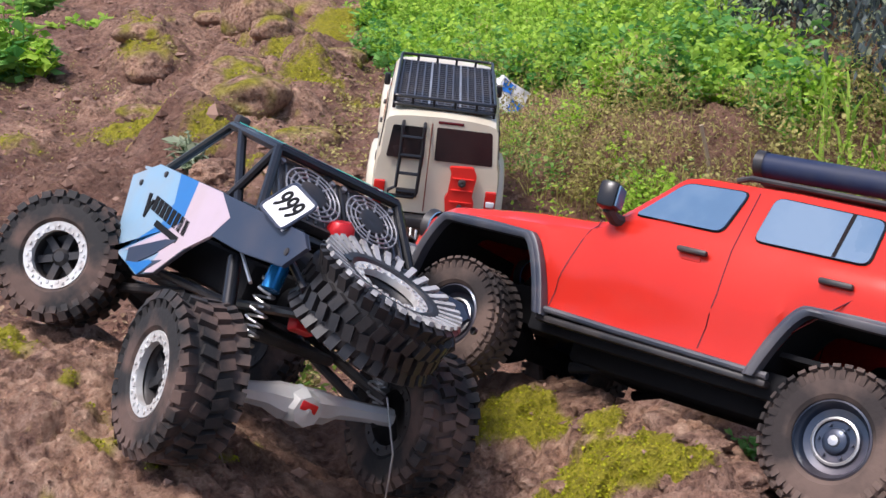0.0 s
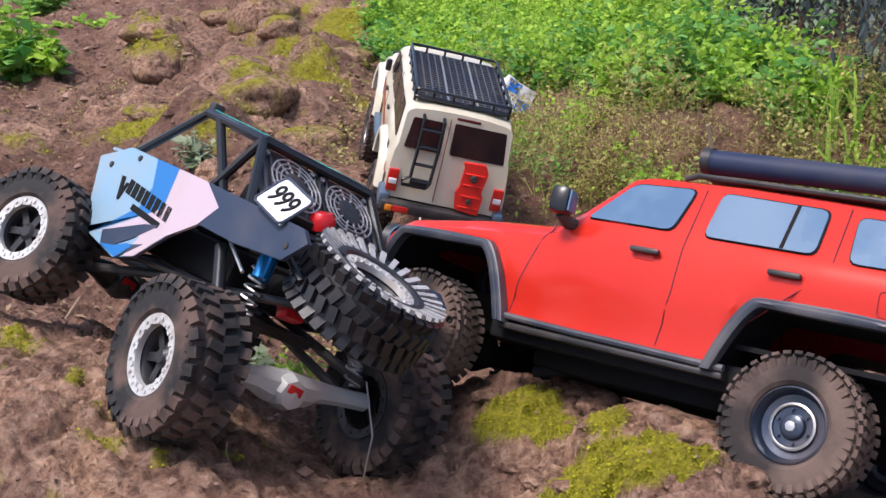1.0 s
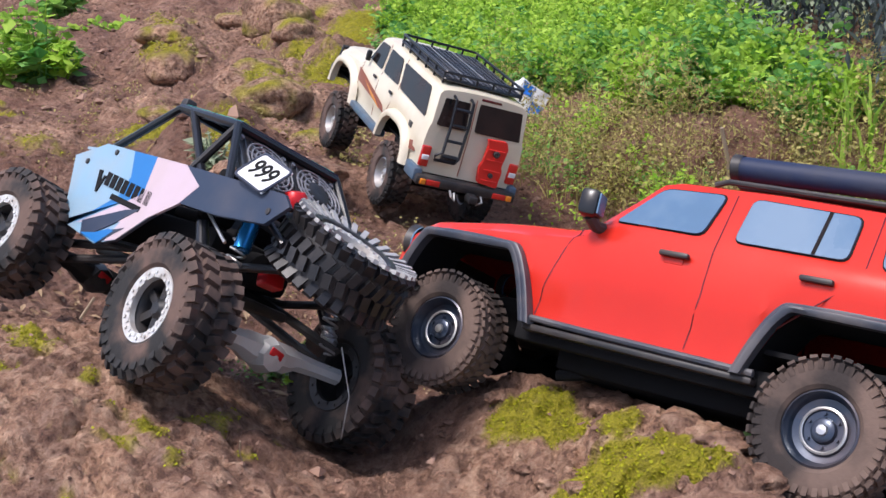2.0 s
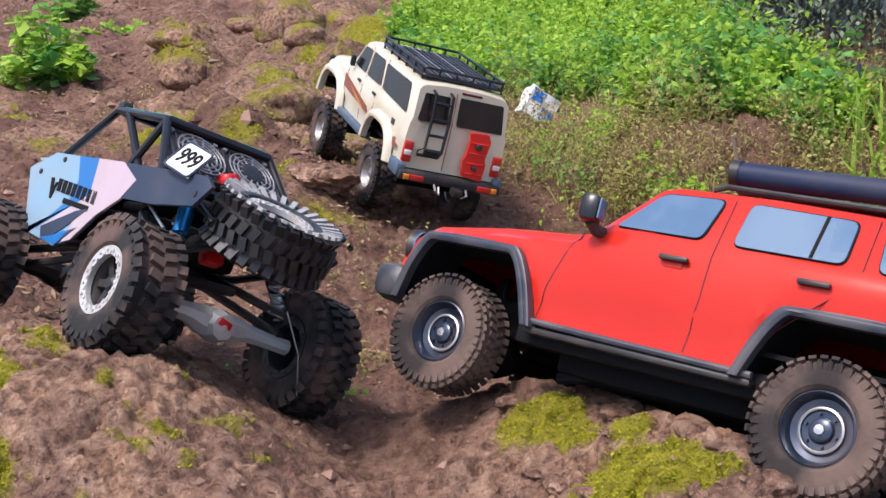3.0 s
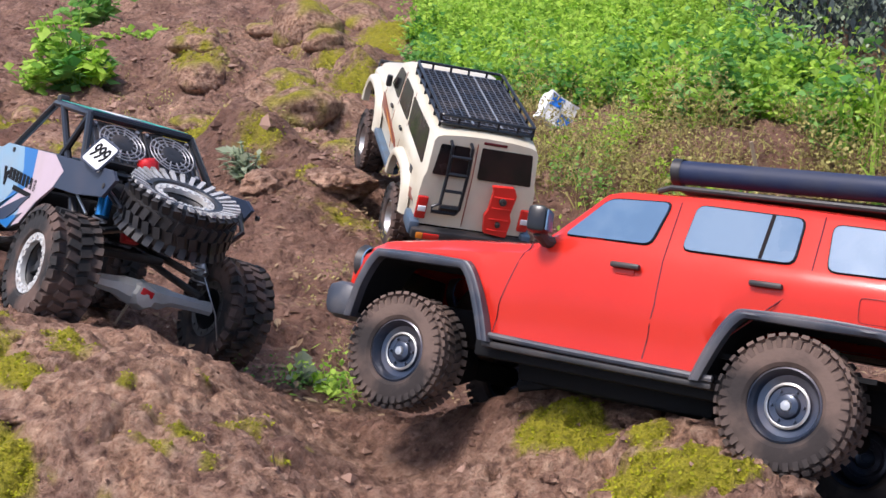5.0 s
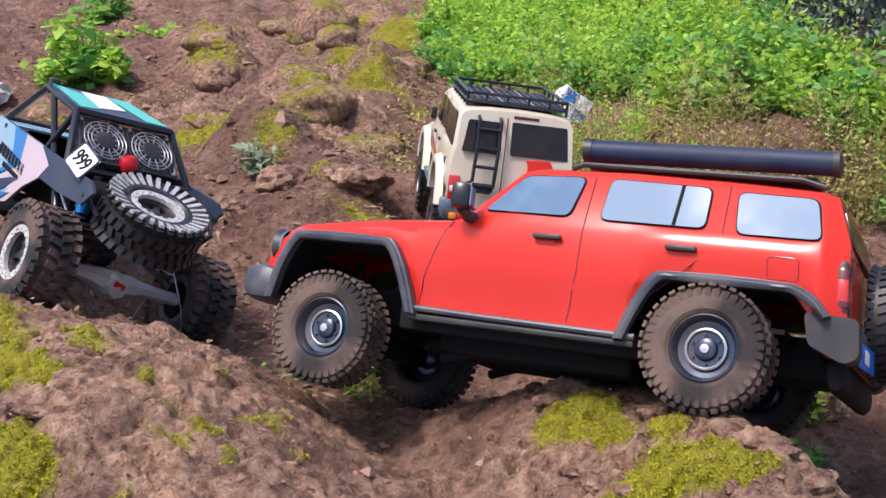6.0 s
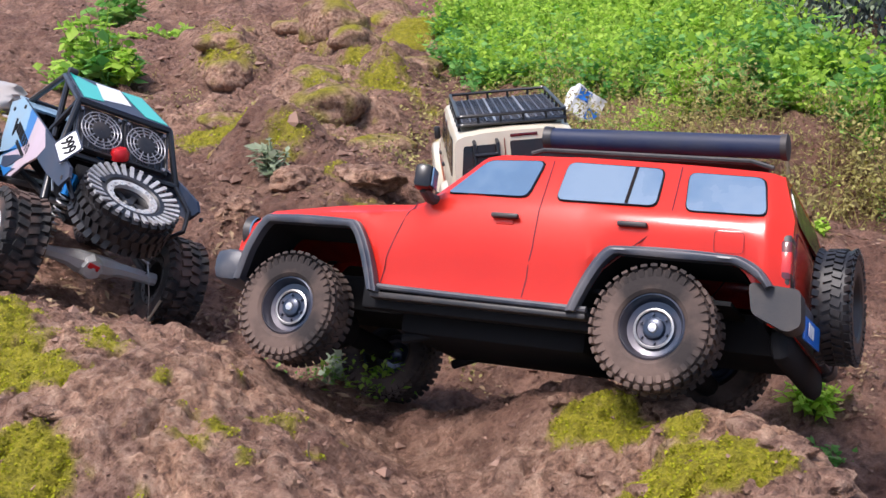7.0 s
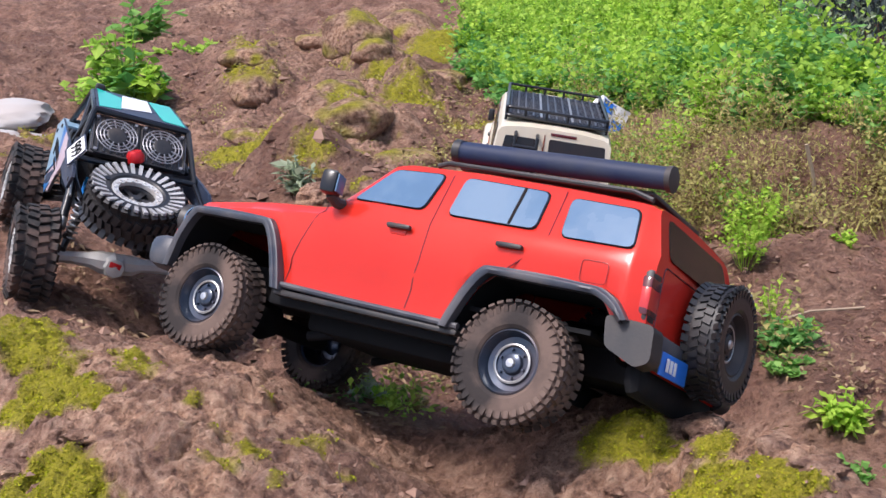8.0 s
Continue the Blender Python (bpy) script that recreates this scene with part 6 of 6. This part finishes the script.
CREAM_ROWS = [
    (0.0, -0.016, 1.831, 0.1235, 6.79, -4.87, 89.58), (0.5, -0.0195, 1.8603, 0.1254, 6.71, -8.08, 91.83), (1.0, -0.0249, 1.8996, 0.1252, 13.03, -7.07, 94.8),
    (1.5, -0.029, 1.9775, 0.1241, 16.43, -6.77, 105.84), (1.7, -0.0328, 2.0625, 0.1266, 15.84, -7.36, 111.72), (3.0, -0.089, 2.0775, 0.1433, 12.92, -3.76, 111.77),
    (3.5, -0.084, 2.0669, 0.1382, 13.78, -4.44, 111.12), (4.0, -0.0744, 2.0587, 0.1308, 10.78, -9.3, 108.96), (4.5, -0.0748, 1.9571, 0.1171, 9.03, -13.5, 107.55),
    (6.0, -0.0181, 1.7906, 0.1229, 7.53, 5.78, 97.47), (6.5, -0.0089, 1.7182, 0.1118, -5.88, 2.75, 99.94), (7.0, -0.0095, 1.6938, 0.1152, -4.27, 4.08, 95.38),
    (7.5, -0.0131, 1.7545, 0.119, 0.76, 5.47, 91.8), (8.0, -0.0154, 1.7864, 0.1283, 9.81, 2.51, 91.18)]
BUGGY_ROWS = [
    (0.0, -0.0984, 0.892, 0.1604, 28.39, 1.2, 122.99), (0.5, -0.1056, 0.9131, 0.1561, 28.74, -0.62, 126.49), (1.0, -0.1193, 0.937, 0.1558, 29.27, -2.07, 128.85),
    (1.5, -0.1373, 0.9784, 0.1563, 32.14, -2.02, 130.86), (1.7, -0.1436, 0.9845, 0.1603, 31.47, -0.87, 132.16), (2.8, -0.2102, 1.0789, 0.1661, 26.24, 3.54, 134.38),
    (3.0, -0.2285, 1.0869, 0.1674, 24.01, 4.89, 133.91), (3.5, -0.2544, 1.1189, 0.1677, 26.75, 6.64, 131.95), (4.0, -0.2781, 1.1559, 0.1712, 28.89, 7.48, 131.51),
    (4.5, -0.3126, 1.2104, 0.1672, 25.62, 6.86, 132.45), (4.7, -0.3324, 1.2165, 0.1641, 21.89, 6.31, 131.84), (5.8, -0.4364, 1.3397, 0.1322, 15.16, -4.13, 130.41),
    (6.0, -0.4473, 1.3459, 0.1307, 17.71, -4.98, 130.44), (6.5, -0.4951, 1.3991, 0.131, 21.18, -6.53, 126.61), (7.0, -0.5247, 1.4373, 0.1301, 23.31, -7.05, 122.5),
    (7.5, -0.5522, 1.4743, 0.1374, 21.26, -4.97, 115.96), (8.0, -0.5498, 1.4839, 0.1466, 18.45, -2.54, 115.32)]
# height of the near rear hub over the body's datum, as the suspension works
# how the buggy's axles swing under its body, and how its front wheels steer, in degrees
REAR_ROLL = [(0.0, -7.4), (0.5, -6.0), (1.0, -5.4), (1.5, -3.5), (1.7, -2.6), (2.8, 3.8), (3.0, 4.5), (3.5, 0.5), (4.0, -2.0), (4.5, 2.8), (4.7, 4.0), (5.8, 8.0), (6.0, 7.6), (6.5, 3.0), (7.0, 0.0), (7.5, -2.5), (8.0, -5.0)]
FRONT_ROLL = [(0.0, 4.0), (1.5, 6.0), (3.0, 0.0), (6.0, 0.0), (8.0, 2.0)]
STEER = [(0.0, 42.0), (0.5, 31.0), (1.0, 21.0), (1.5, 13.0), (1.7, 10.0), (2.8, 2.0), (3.0, 0.0), (8.0, 0.0)]
RED_SAG = [(0.0, -0.028), (1.5, -0.026), (3.5, -0.024), (4.0, -0.012), (4.5, -0.012), (5.8, 0.002), (6.5, -0.004), (7.0, -0.007), (7.5, -0.011), (8.0, -0.018)]


RED_FAR_SAG = [(0.0, -0.024), (3.5, -0.025), (5.0, -0.030), (6.0, -0.004), (7.0, 0.012), (8.0, 0.034)]
CREAM_FRONT = [(0.0, -0.016), (4.7, -0.014), (5.8, 0.010), (7.0, 0.014), (8.0, -0.004)]


def glide(rows, t):
    ts = [r[0] for r in rows]
    return [float(np.interp(t, ts, [r[k] for r in rows])) for k in range(1, 7)]


def travelled(rows):
    """Metres rolled forwards since the start, every quarter second."""
    out, s, last = [], 0.0, None
    for k in range(33):
        p = glide(rows, k * 0.25)
        if last:
            ahead = pose(0, 0, 0, *p[3:]).to_3x3() @ Vector((1, 0, 0))
            s += (Vector(p[:3]) - Vector(last[:3])).dot(ahead)
        last = p
        out.append((k * 0.25, s))
    return out


def roll_wheels(wheels, rows, base, radius, lift):
    """base: x and y of the hubs; lift(i, t): the hub's height in the vehicle's space."""
    for i, (wheel, (x, y)) in enumerate(zip(wheels, base)):
        wheel_rows = []
        for t, s in travelled(rows):
            m = Matrix.Translation((x, y, lift(i, t))) @ Matrix.Rotation(s / radius, 4, "Y")
            if y < 0:
                m = m @ Matrix.Rotation(math.pi, 4, "Z")
            wheel_rows.append((t, m))
        walk(wheel, wheel_rows)


def along(knots, t):
    return float(np.interp(t, [a for a, _ in knots], [b for _, b in knots]))


def buggy_axles():
    """The buggy's solid axles swing under its body and carry their wheels; the front wheels steer."""
    way = travelled(BUGGY_ROWS)
    for k, (axle, x, z, swing) in enumerate(zip(BUGGY_AXLES, (0.016, 0.354), (-0.009, 0.0), (REAR_ROLL, FRONT_ROLL))):
        tilt = lambda t: pose(x, 0, z, along(swing, t))
        walk(axle, [(t, tilt(t)) for t, _ in way])
        for side, wheel in zip((1, -1), BUGGY_WHEELS[2 * k:2 * k + 2]):
            rows = []
            for t, rolled in way:
                m = tilt(t) @ Matrix.Translation((0, side * 0.112, 0)) @ pose(0, 0, 0, 0, 0, along(STEER, t) if k else 0) @ Matrix.Rotation(rolled / 0.062, 4, "Y")
                rows.append((t, m if side > 0 else m @ Matrix.Rotation(math.pi, 4, "Z")))
            walk(wheel, rows)


def motions():
    walk(RED, [(r[0], pose(*r[1:])) for r in RED_ROWS])
    walk(CREAM, [(r[0], pose(*r[1:])) for r in CREAM_ROWS])
    walk(BUGGY, [(r[0], pose(*r[1:])) for r in BUGGY_ROWS])
    sag = lambda t: along(RED_SAG, t)
    roll_wheels(RED_WHEELS, RED_ROWS, [(0, 0.103), (0, -0.103), (0.360, 0.103), (0.360, -0.103)], 0.0535, lambda i, t: (sag(t), along(RED_FAR_SAG, t), 0.001, 0.001)[i])
    roll_wheels(CREAM_WHEELS, CREAM_ROWS, [(0, 0.078), (0, -0.078), (0.313, 0.080), (0.313, -0.080)], 0.055, lambda i, t: (-0.030, -0.030, along(CREAM_FRONT, t), along(CREAM_FRONT, t))[i])
    buggy_axles()


motions()
